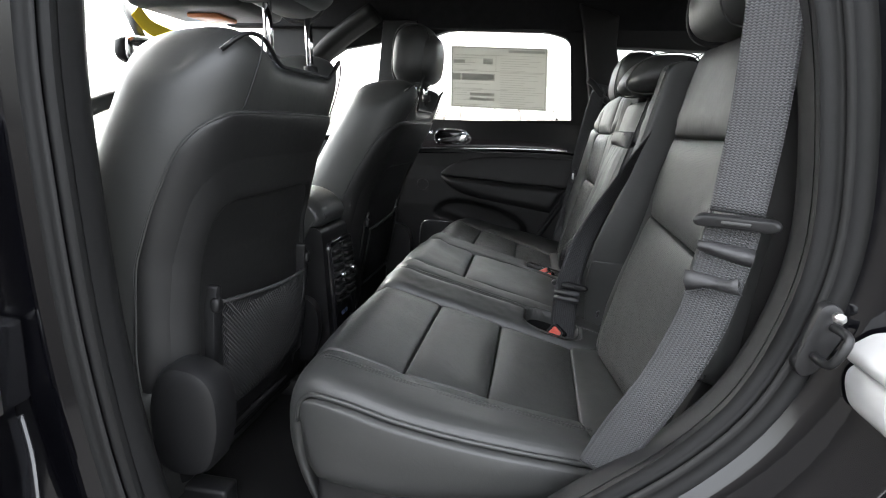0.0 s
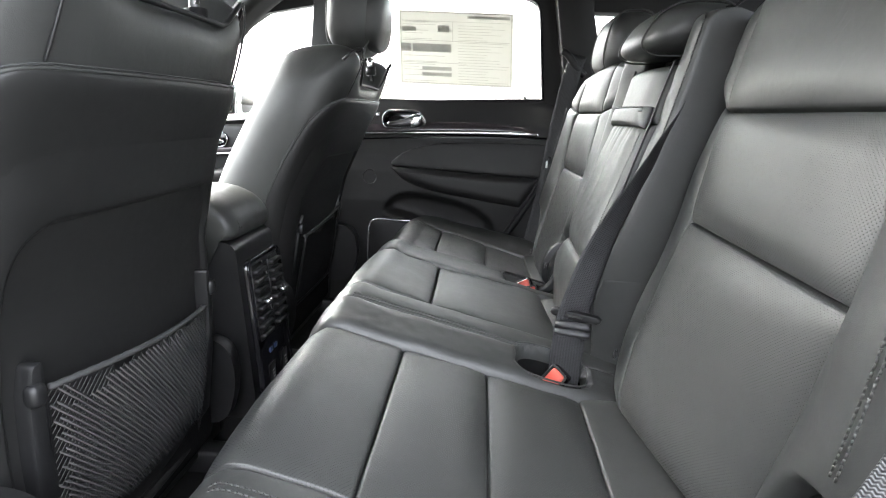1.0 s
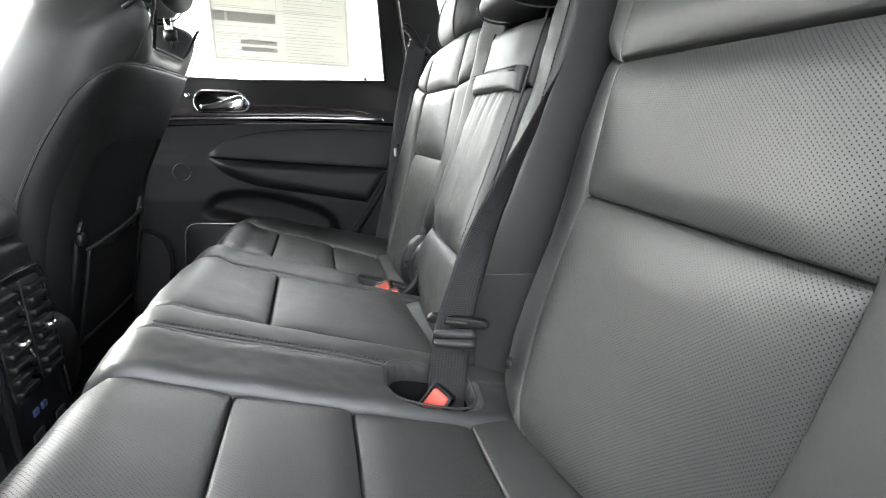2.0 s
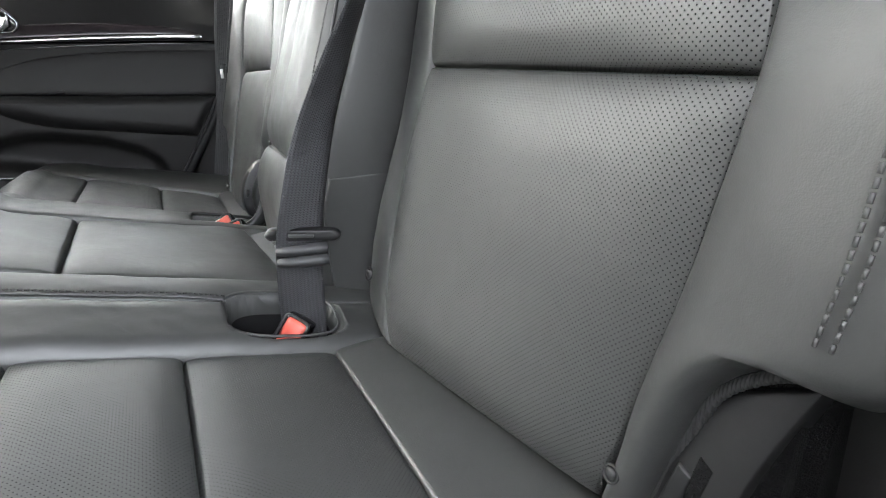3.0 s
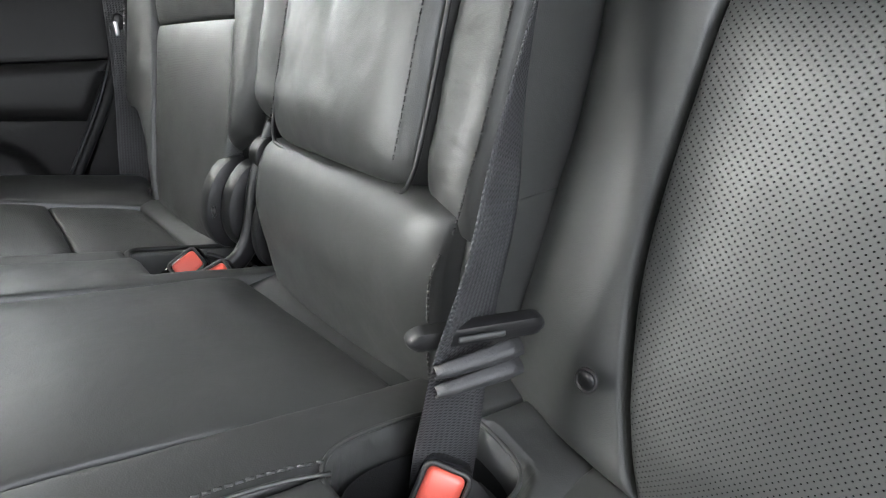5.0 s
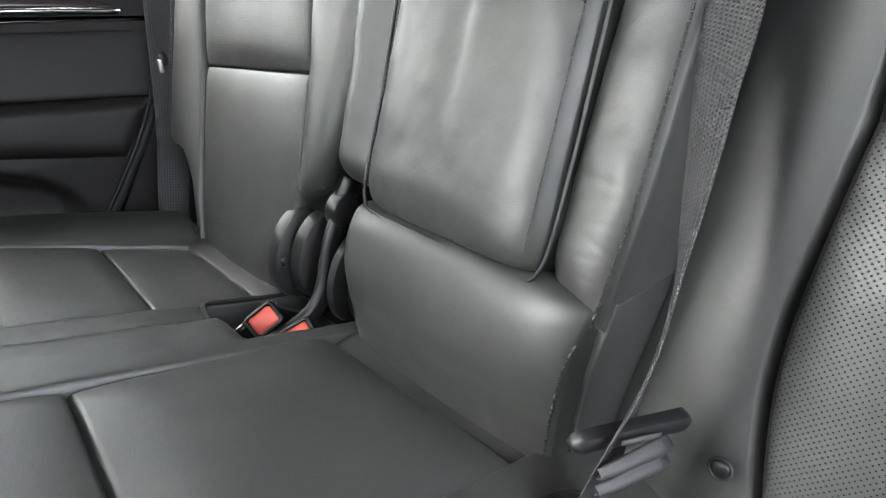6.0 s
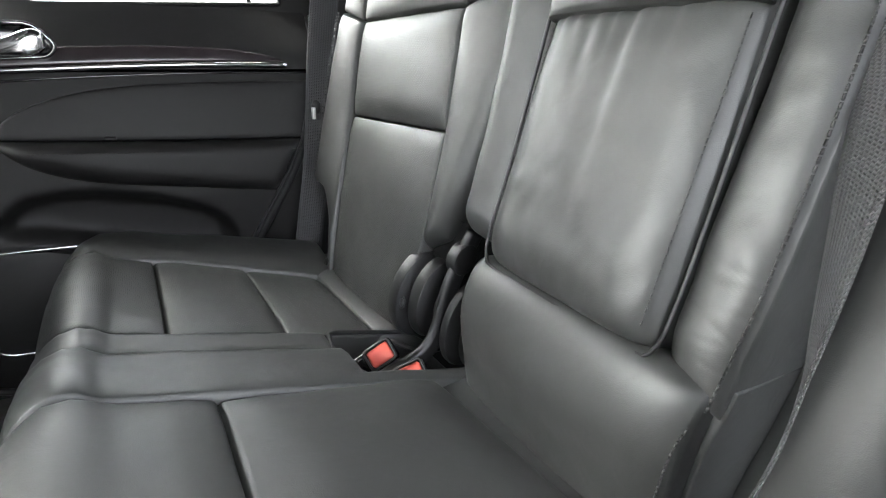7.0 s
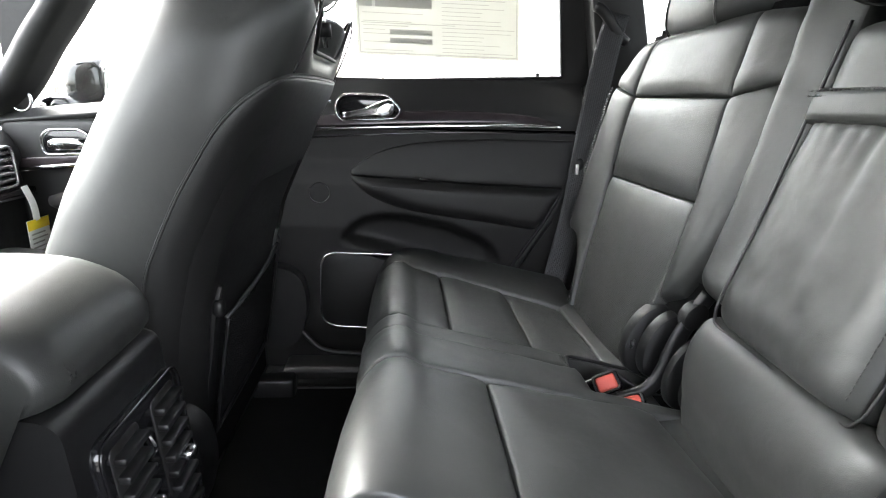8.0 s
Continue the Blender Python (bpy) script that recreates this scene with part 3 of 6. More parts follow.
spk = rounded([(-0.480, 0.628), (-0.385, 0.622), (-0.22, 0.62), (-0.22, 0.790), (-0.340, 0.800), (-0.470, 0.803)], [0.05, 0.01, 0.01, 0.01, 0.02, 0.035])
part("speaker_grille", slab(spk, lambda a, b, c: (a, door_y(b) - 0.004 - c, b), 0.01, 0.004), M_SHELL, door, "black door speaker grille")
part("speaker_ring", tube([(a, door_y(b) - 0.006, b) for a, b in spk], 0.0026, 6, 0, True), M_SATIN, door, "thin silver speaker surround")
part("kick_ridge", tube([(-0.54, 0.70, 0.66), (-0.50, 0.69, 0.60), (-0.44, 0.685, 0.572), (-0.2, 0.685, 0.56)], 0.006, 8, 24), M_PLASTIC, door)
part("belt_pin", box((-0.012, 0.764, 1.172), (-0.004, 0.770, 1.186), 0.001), M_PLASTIC, door)
part("arm_clip", box((-0.262, 0.652, 0.966), (-0.246, 0.660, 0.972), 0.002), M_PLASTIC, door)

edge_line = [(door_end(z) + 0.010, door_y(z) + 0.004, z) for z in (0.60, 0.70, 0.76, 0.82, 0.88, 0.94, 1.0, 1.07, 1.16)]
part("door_edge", tube(edge_line, 0.009, 8, 40), M_RUBBER, door, "dark rubber seal along the door's slanting rear edge")
part("door_edge_lip", tube([(x - 0.011, y - 0.008, z) for x, y, z in edge_line], 0.0035, 6, 40), M_PLASTIC, door)

# window frame and outer skin of the far side
frame_out = [(-0.60, 1.13), (0.115, 1.13), (0.115, 1.56), (-0.60, 1.56)]


def frame_plate(outer, inner, y, thick, n=96):
    """A plate with a hole: the same number of points round both outlines."""
    def even(poly):
        p = np.array(poly + [poly[0]], float)
        d = np.r_[0, np.cumsum(np.linalg.norm(np.diff(p, axis=0), axis=1))]
        return p, d
    (pi, di) = even(inner)
    ring_i = np.stack([np.interp(np.linspace(0, di[-1], n, endpoint=False), di, pi[:, k]) for k in (0, 1)], 1)
    c = ring_i.mean(0)
    lo, hi = np.min(outer, 0), np.max(outer, 0)
    ring_o = []
    for q in ring_i:
        w = q - c
        k = min(((hi[0] if w[0] > 0 else lo[0]) - c[0]) / w[0] if abs(w[0]) > 1e-9 else 9e9, ((hi[1] if w[1] > 0 else lo[1]) - c[1]) / w[1] if abs(w[1]) > 1e-9 else 9e9)
        ring_o.append(c + w * k)
    verts = [(a, y, b) for a, b in ring_o] + [(a, y, b) for a, b in ring_i] + [(a, y + thick, b) for a, b in ring_i] + [(a, y + thick, b) for a, b in ring_o]
    faces = []
    for r in range(3):
        for i in range(n):
            j = (i + 1) % n
            faces.append((r * n + i, r * n + j, (r + 1) * n + j, (r + 1) * n + i))
    return mesh_of(verts, faces)


part("window_frame", frame_plate(frame_out, rounded(WIN, [0.006, 0.006, 0.03, 0.03, 0.03, 0.03], 5), FAR_Y - 0.012, 0.05), M_VINYL_LOW, door, "black window surround", smooth=False)
win_pts = rounded(WIN, [0.006, 0.006, 0.03, 0.03, 0.03, 0.03], 5)
part("window_seal", tube([(a, FAR_Y - 0.012, b) for a, b in win_pts], 0.004, 6, 0, True), M_RUBBER, door)
part("outer_skin", box((-0.60, 0.80, 0.35), (0.115, 0.90, 1.14), 0.02), M_PAINT, door)


def pane(name, pts, mat, label):
    ob = obj(name, mesh_of(pts, [tuple(range(len(pts)))]), mat)
    return tagged(ob, label, "window", kind="structure")


pane("window_1", [(a, FAR_Y + 0.012, b) for a, b in WIN], M_GLASS, "clear rear door window with a price sheet on it")
# pillars of the far side
def upright(name, pts, y0, y1, mat, label):
    ob = obj(name, slab(pts, lambda a, b, c: (a, y0 - c, b), y1 - y0, 0.008), mat)
    return tagged(ob, label, "pillar", kind="structure")


upright("wall_pillar_far", [(-0.66, 0.5), (-0.555, 0.5), (-0.53, 1.13), (-0.515, 1.50), (-0.64, 1.50), (-0.67, 1.13)], 0.725, 0.80, M_VINYL_LOW, "dull black middle pillar trim")
upright("wall_pillar_rear_far", rounded([(-0.19, 0.50), (0.75, 0.50), (0.75, 1.20), (0.212, 1.235), (0.165, 1.425), (0.165, 1.52), (0.03, 1.56), (0.055, 1.47), (0.105, 1.18), (0.098, 1.07), (0.074, 0.98), (0.018, 0.86), (-0.044, 0.77), (-0.12, 0.66)], 0.012), 0.712, 0.80, M_VINYL_LOW, "dull black rear pillar trim")
pane("window_2", [(0.20, 0.79, 1.20), (0.75, 0.79, 1.19), (0.72, 0.79, 1.43), (0.16, 0.79, 1.44)], M_TINTED, "dark rear quarter window")
upright("trim_rail_far", [(-1.25, 1.475), (0.95, 1.475), (0.95, 1.60), (-1.25, 1.60)], 0.74, 0.80, M_LINER, "black cloth roof side rail")
upright("wall_cargo_far", [(0.75, 0.5), (0.95, 0.5), (0.95, 1.50), (0.70, 1.50), (0.75, 1.20)], 0.735, 0.80, M_VINYL_LOW, "dull black cargo side trim")
upright("trim_header_far", [(0.150, 1.425), (0.95, 1.405), (0.95, 1.50), (0.150, 1.50)], 0.742, 0.80, M_VINYL_LOW, "dull black trim over the quarter window")
# near side behind the doorway and over the door
upright("wall_cargo_near", [(0.20, 0.5), (0.95, 0.5), (0.95, 1.20), (0.30, 1.20), (0.25, 1.50), (0.12, 1.50)], -0.66, -0.60, M_VINYL_LOW, "dull black cargo side trim")
pane("window_3", [(0.30, -0.70, 1.20), (0.92, -0.70, 1.20), (0.80, -0.70, 1.47), (0.26, -0.70, 1.47)], M_TINTED, "dark rear quarter window")

# floor, roof
tagged(obj("floor", box((-1.35, -0.70, FLOOR - 0.06), (1.0, 0.78, FLOOR), 0.005), M_CARPET), "black carpeted car floor", "floor", kind="structure")
tagged(obj("trim_tunnel", box((-1.3, -0.10, FLOOR - 0.02), (-0.15, 0.10, FLOOR + 0.055), 0.03, 4), M_CARPET), "black carpet over the middle tunnel", "floor", kind="structure")
tagged(obj("ceiling", box((-1.05, -0.74, ROOF), (1.0, 0.80, ROOF + 0.04), 0.01), M_LINER), "black cloth headliner", "ceiling", kind="structure")
tagged(obj("roof", box((-0.95, -0.82, ROOF + 0.05), (1.05, 0.88, ROOF + 0.08), 0.02), M_PAINT), "gloss black car roof", "roof", kind="structure")
tagged(obj("wall_tailgate", box((0.96, -0.72, 0.45), (1.02, 0.80, 1.18), 0.01), M_VINYL_LOW), "dull black tailgate trim", "tailgate", kind="structure")
pane("window_4", [(0.99, -0.65, 1.19), (0.99, 0.70, 1.19), (0.93, 0.66, 1.55), (0.93, -0.62, 1.55)], M_TINTED, "dark tailgate window")
tagged(obj("door_sill", box((-0.56, 0.66, 0.49), (0.0, 0.735, 0.545), 0.012, 3), M_PLASTIC), "black plastic door sill cover", "sill", kind="structure")

# ---- rear bench ----
def sb(y, z, off=0.0):
    """A place on the rear backrest's face."""
    outer = np.interp(z, [0.74, 0.78, 0.995, 1.138, 1.28], [0.080, 0.092, 0.152, 0.176, 0.208])
    outer = outer + 0.05 * max(0.0, min(1.0, (-0.30 - y) / 0.26)) * max(0.0, min(1.0, (1.0 - z) / 0.24))
    middle = np.interp(z, [0.74, 0.78, 0.885, 1.10, 1.28], [0.042, 0.054, 0.087, 0.158, 0.20])
    x0 = float(np.interp(y, [-0.20, -0.17, 0.125, 0.20], [outer, middle, middle, outer - 0.047]))
    return np.array([x0 - 0.955 * off, y, z + 0.29 * off])


def sc(x, y, off=0.0):
    """A place on the rear cushion's top."""
    rise = float(np.interp(y, [-0.30, 0.0, 0.25, 0.50], [0.0, 0.0, 0.018, 0.014]))
    return np.array([x, y, 0.755 - 0.25 * (x + 0.106) + rise + off])


FACE, UP = (-0.95, 0, 0.31), (0.2, 0, 0.97)
bench = sb
sbl = lambda pts, off=0.0: [sb(y, z, off) for y, z in pts]
scl = lambda pts, off=0.0: [sc(x, y, off) for x, y in pts]

# cushion of the near and middle seats
near_cushion = near_back = thing("bench_seat", (-0.15, -0.25, FLOOR), "wide black leather rear seat with a fold-down centre armrest", "car seat", "rear seats")

def wrap(y, lift, back, taper=0.0):
    """A line along a cushion from the given places (x) forwards and down over its rounded front."""
    prof = [(-0.330, 0.0), (-0.346, -0.008), (-0.357, -0.026), (-0.362, -0.052), (-0.358, -0.095), (-0.345, -0.14), (-0.325, -0.185)]
    top = [sc(x, y, lift) for x in back]
    low = sc(-0.330, y, lift)
    taper = taper + float(np.interp(y, [-0.24, 0.0], [0.0, 0.030]))
    return top + [low + np.array([x + 0.330 + taper, 0, dz]) for x, dz in prof]


def outboard_inserts(parent, s):
    o, i = s * (0.560 if s < 0 else 0.520), s * (0.240 if s < 0 else 0.255)
    rolls = (0.013, 0.013, 0.011, 0.011)
    part("front_insert", pad(wrap(o, 0, (-0.230, -0.28)), wrap(i, 0, (-0.230, -0.28)), (-0.5, 0, 0.85), 0.016, (0.014, 0.014, 0.014, 0.02), 26, 44, 0.004, wrinkle=0.0012, seed=s), M_HOLES, parent, "perforated leather panel rolled over the front edge")
    part("middle_insert", pad(scl([(-0.230, o), (-0.110, o * 0.975)]), scl([(-0.230, i), (-0.110, i)]), UP, 0.015, rolls, 26, 22, 0.004, wrinkle=0.0012, seed=s + 4), M_HOLES, parent, "perforated leather panel")
    e = 0.024 if s < 0 else -0.004
    part("rear_insert", pad(scl([(-0.110, o * 0.975), (e, o * 0.93)]), scl([(-0.110, i), (e + 0.002, i * 0.98)]), UP, 0.012, rolls, 26, 22, 0.003, wrinkle=0.001, seed=s + 9), M_HOLES, parent, "perforated leather panel")
    part("rear_strip", pad(scl([(e, s * 0.60), (e, s * 0.40), (e + 0.002, i * 0.96)], 0.0), scl([(e + 0.116, s * 0.60), (e + 0.111, s * 0.40), (e + 0.096, i * 0.96)], 0.020), UP, 0.016, (0.012, 0.045, 0.022, 0.016), 22, 34, 0, wrinkle=0.001), M_LEATHER, parent, "plain leather strip along the backrest")


outboard_inserts(near_cushion, -1)
# outer bolster with its piped side
ob_in = wrap(-0.560, 0, (0.035, -0.1, -0.2, -0.28))
ob_in[0][1], ob_in[1][1] = -0.522, -0.545
ob_out = [np.array(p) for p in ((0.045, -0.64, 0.742), (-0.1, -0.664, 0.766), (-0.2, -0.668, 0.782), (-0.27, -0.664, 0.796), (-0.315, -0.655, 0.798), (-0.333, -0.648, 0.792), (-0.345, -0.642, 0.775), (-0.350, -0.640, 0.75), (-0.347, -0.638, 0.70), (-0.335, -0.638, 0.66), (-0.318, -0.636, 0.62))]
part("outer_bolster", pad(ob_in, ob_out, (-0.4, -0.3, 0.85), 0.018, (0.016, 0.030, 0.02, 0.02), 22, 60, 0.002, wrinkle=0.0015), M_LEATHER, near_cushion, "leather side bolster with twin stitching")
side_top = ob_out[:7]
side_low = [np.array((p[0] + 0.022 * (i > 4), p[1] + 0.012, 0.676 + 0.012 * (i < 2))) for i, p in enumerate(side_top)]
part("side_skirt", pad(side_top, side_low, (0, -1, 0), 0.016, (0.012, 0.03, 0.03, 0.02), 18, 36, 0.003, wrinkle=0.001), M_LEATHER, near_cushion, "plain leather cushion side")
part("side_piping", tube([p + np.array([0, -0.004, 0.004]) for p in ob_out[:8]], 0.0032, 8, 50), M_LEATHER, near_cushion)
for off in (0.030, 0.037):
    part("stitching", stitches([a + (b - a) * (off / 0.10) + np.array([0, 0, 0.0205]) for a, b in zip(ob_in, ob_out)][:6]), M_THREAD, near_cushion)


def well(cx, cy, rx, ry, deep=0.07):
    """A round-ended hollow pressed into a band of a cushion."""
    def press(u, v, p):
        x, y = p[0], p[1]
        d = (abs((x - cx) / rx) ** 3 + abs((y - cy) / ry) ** 3) ** (1 / 3)
        return deep * max(0.0, min(1.0, (1.06 - d) / 0.12))
    return press


def square_well(xa, xb, ya, yb, deep=0.07):
    def press(u, v, p):
        x, y = p[0], p[1]
        d = min(x - xa, xb - x, y - ya, yb - y)
        return deep * max(0.0, min(1.0, d / 0.006 + 0.5))
    return press


# the band between the near and the middle seat, with the buckle's hollow
part("inner_bolster", pad(wrap(-0.240, 0, (0.125, -0.06, -0.2, -0.28)), wrap(-0.165, 0.022, (0.125, -0.06, -0.2, -0.28)), (-0.3, 0, 0.95), 0.020, (0.022, 0.006, 0.02, 0.02), 56, 220, 0.0,
     dip=well(-0.012, -0.190, 0.054, 0.034, 0.095), wrinkle=0.0015), M_LEATHER, near_cushion, "leather bolster with a stitched buckle hollow")
part("centre_side", pad(wrap(-0.165, 0.022, (0.125, -0.06, -0.2, -0.28)), wrap(-0.116, 0.032, (0.125, -0.06, -0.2, -0.28)), (-0.3, 0, 0.95), 0.018, (0.010, 0.014, 0.02, 0.02), 36, 120, 0.0,
     dip=well(-0.012, -0.190, 0.054, 0.034, 0.095), wrinkle=0.0015), M_LEATHER, near_cushion, "leather band with a stitched buckle hollow")
part("stitching", stitches(scl([(-0.32, -0.160), (-0.2, -0.160), (-0.10, -0.160), (-0.060, -0.166)], 0.042)), M_THREAD, near_cushion)
part("hollow_seam", tube(scl([(-0.32, -0.165), (-0.2, -0.165), (-0.10, -0.166), (-0.062, -0.174)], 0.040), 0.0013, 6, 40), M_LEATHER, near_cushion)
squared = lambda v: math.copysign(abs(v) ** (2 / 3), v)
rim = [sc(-0.012 + 0.0565 * squared(math.cos(a)), -0.190 + 0.0362 * squared(math.sin(a)), 0.0325 + 0.010 * squared(math.sin(a))) for a in np.linspace(0, 2 * math.pi, 48, endpoint=False)]
cup_v, cup_f = [], []
for ring, (grow, deep) in enumerate(((1.0, 0.012), (0.99, 0.0), (0.97, -0.045), (0.80, -0.052), (0.02, -0.052))):
    for a in np.linspace(0, 2 * math.pi, 40, endpoint=False):
        cup_v.append(sc(-0.012 + 0.0500 * grow * squared(math.cos(a)), -0.190 + 0.0314 * grow * squared(math.sin(a)), deep + (0.010 * squared(math.sin(a)) if ring == 0 else 0.0) - 0.004))
for ring in range(4):
    cup_f += [(ring * 40 + k, ring * 40 + (k + 1) % 40, (ring + 1) * 40 + (k + 1) % 40, (ring + 1) * 40 + k) for k in range(40)]
part("hollow_lining", mesh_of(cup_v, cup_f), M_FELT, near_cushion, "black felt lining of the buckle hollow")
part("hollow_piping", tube(rim, 0.0016, 6, 0, True), M_LEATHER, near_cushion)
rolls = (0.014, 0.014, 0.014, 0.014)
part("centre_front_panel", pad(wrap(-0.116, 0.032, (-0.205, -0.27)), wrap(0.092, 0.032, (-0.205, -0.27)), (-0.5, 0, 0.85), 0.016, (0.014, 0.014, 0.014, 0.02), 24, 44, 0.004, wrinkle=0.0014), M_LEATHER, near_cushion, "smooth leather centre panel")
part("centre_rear_panel", pad(scl([(-0.205, -0.116), (-0.1, -0.119), (0.016, -0.136)], 0.032), scl([(-0.205, 0.092), (-0.1, 0.098), (-0.006, 0.118)], 0.032), UP, 0.014, rolls, 26, 28, 0.004, wrinkle=0.0014, seed=3), M_LEATHER, near_cushion, "smooth leather centre panel")
part("centre_tongue", pad(scl([(-0.008, 0.112), (0.000, 0.0), (0.012, -0.118)], 0.024), scl([(0.070, 0.118), (0.080, 0.0), (0.086, -0.128)], 0.042), UP, 0.012, (0.008, 0.006, 0.02, 0.02), 12, 24, 0, wrinkle=0.002), M_LEATHER, near_cushion, "creased leather flap under the backrest")
bx = (-0.070, 0.080, 0.150, 0.276)
part("centre_far_side", pad(wrap(0.092, 0.032, (0.075, -0.06, -0.2, -0.28)), wrap(0.182, 0.022, (0.075, -0.06, -0.2, -0.28)), (-0.3, 0, 0.95), 0.018, (0.014, 0.022, 0.01, 0.02), 36, 110, 0.0,
     dip=square_well(bx[0], 0.2, bx[2] - 0.035, bx[3], 0.075), wrinkle=0.0015), M_LEATHER, near_cushion, "leather band along the split")
part("cushion_base", box((-0.32, -0.63, 0.60), (0.09, 0.175, 0.705), 0.02), M_CARPET, near_cushion)
part("side_base", box((-0.325, -0.652, 0.555), (0.03, -0.60, 0.690), 0.015), M_PLASTIC, near_cushion, "black plastic seat base cover")

far_seat = far_cushion = far_back = thing("bench_seat", (-0.15, 0.42, FLOOR), "narrow black leather rear seat with perforated centre panels", "car seat", "rear seats")
outboard_inserts(far_cushion, 1)
part("inner_bolster", pad(wrap(0.188, 0.004, (0.06, -0.06, -0.2, -0.28)), wrap(0.255, 0.0, (0.06, -0.06, -0.2, -0.28)), (-0.3, 0, 0.95), 0.020, (0.022, 0.020, 0.01, 0.02), 30, 110, 0.0,
     dip=square_well(bx[0], 0.2, bx[2] - 0.03, bx[3] - 0.03, 0.07), wrinkle=0.0015), M_LEATHER, far_cushion, "leather bolster along the split")
fo = [np.array((p[0] + 0.03 * (p[0] < -0.25), -p[1], p[2] + 0.012)) for p in ob_out]
fi = [np.array((p[0] + 0.03 * (p[0] < -0.3), -p[1] - 0.04, p[2] + 0.014)) for p in ob_in]
part("outer_bolster", pad(fi, fo, (-0.4, 0.3, 0.85), 0.018, (0.016, 0.030, 0.02, 0.02), 20, 50, 0.002, wrinkle=0.0015), M_LEATHER, far_cushion, "leather side bolster")
part("side_piping", tube([p + np.array([0, 0.004, 0.004]) for p in fo[:8]], 0.0032, 8, 50), M_LEATHER, far_cushion)
part("cushion_base", box((-0.32, 0.19, 0.60), (0.09, 0.64, 0.705), 0.02), M_CARPET, far_cushion)

# backrests


def outboard_back(parent, s):
    shift = 0.0 if s < 0 else -0.028
    own = lambda y: min(y, -0.20) if s < 0 else y

    def sb(y, z, off=0.0):
        z = z if s < 0 else min(z, 1.138) + 0.72 * max(0.0, z - 1.138)
        p = bench(own(y) + (shift if abs(y) > 0.4 else 0.0), z, off)
        return np.array([p[0], y + (shift if abs(y) > 0.4 else 0.0), p[2]])

    sbl = lambda pts, off=0.0: [sb(y, z, off) for y, z in pts]
    o, i = s * 0.562, s * 0.246
    rolls = (0.014, 0.014, 0.012, 0.010)
    seed = 2 + s
    part("lower_insert", pad(sbl([(s * 0.268, 0.735), (s * 0.248, 0.80), (s * 0.238, 0.88), (i, 1.000)]), sbl([(s * 0.518, 0.735), (s * 0.537, 0.81), (s * 0.553, 0.88), (s * 0.573, 0.995)]), FACE, 0.018, (0.014, 0.014, 0.045, 0.010), 30, 40, 0.006, wrinkle=0.0010, seed=seed), M_HOLES, parent, "perforated leather panel")
    part("middle_insert", pad(sbl([(i, 1.000), (s * 0.247, 1.138)]), sbl([(s * 0.573, 0.995), (s * 0.568, 1.138)]), FACE, 0.018, rolls, 28, 24, 0.006, wrinkle=0.0010, seed=seed + 3), M_HOLES, parent, "perforated leather panel")
    part("upper_panel", pad(sbl([(s * 0.247, 1.138), (s * 0.245, 1.23), (s * 0.245, 1.272), (s * 0.25, 1.285)]), [sb(s * 0.570, 1.138), sb(s * 0.556, 1.22), sb(s * 0.548, 1.255), sb(s * 0.54, 1.275)], FACE, 0.020, (0.012, 0.016, 0.012, 0.03), 26, 26, 0.006, wrinkle=0.0010, seed=seed + 5), M_LEATHER, parent, "smooth leather upper panel")
    # inner bolster in two pieces, split by a slanting seam
    low_in, low_out = ([(s * 0.128, 0.735), (s * 0.138, 0.86), (s * 0.152, 0.95)], [(s * 0.268, 0.735), (s * 0.248, 0.80), (s * 0.238, 0.88)]) if s < 0 else ([(0.205, 0.885), (0.180, 0.95)], [(0.238, 0.865), (0.240, 0.90)])
    part("inner_bolster", pad(sbl(low_in + [(s * 0.158, 1.10), (s * 0.160, 1.165)], -0.036 if s < 0 else 0.0), sbl(low_out + [(i, 1.000), (s * 0.247, 1.138)]), FACE, 0.014 if s < 0 else 0.020, (0.030, 0.010, 0.02, 0.006), 34, 40, 0.011 if s < 0 else 0.003, wrinkle=0.0008, seed=seed + 7), M_LEATHER, parent, "leather side bolster")
    part("inner_shoulder", pad(sbl([(s * 0.160, 1.165), (s * 0.164, 1.24), (s * 0.170, 1.278)], -0.036 if s < 0 else 0.0), sbl([(s * 0.247, 1.138), (s * 0.246, 1.23), (s * 0.25, 1.285)]), FACE, 0.014 if s < 0 else 0.020, (0.030, 0.010, 0.006, 0.03), 30, 22, 0.011 if s < 0 else 0.003, wrinkle=0.0012, seed=seed + 8), M_LEATHER, parent, "leather shoulder panel")
    # outer bolster, cut away low down
    lo = [(s * 0.519, 0.722), (s * 0.537, 0.81), (s * 0.548, 0.86), (s * 0.560, 0.920), (s * 0.573, 0.995), (s * 0.573, 1.07), (s * 0.568, 1.138)]
    hi = [(s * 0.541, 0.722), (s * 0.556, 0.785), (s * 0.568, 0.826), (s * 0.579, 0.848), (s * 0.606, 0.870), (s * 0.660, 0.886), (s * 0.664, 1.03), (s * 0.645, 1.16)]
    edge = [sb(y, z, float(np.interp(abs(y), [0.54, 0.57, 0.61, 0.67], [0.0, 0.003, 0.009, 0.014]))) for y, z in hi]
    part("outer_bolster", pad(sbl(lo), edge, FACE, 0.024, (0.014, 0.030, 0.02, 0.006), 24, 44, 0.003, wrinkle=0.0012, seed=seed + 9), M_LEATHER, parent, "leather side bolster with twin stitching")
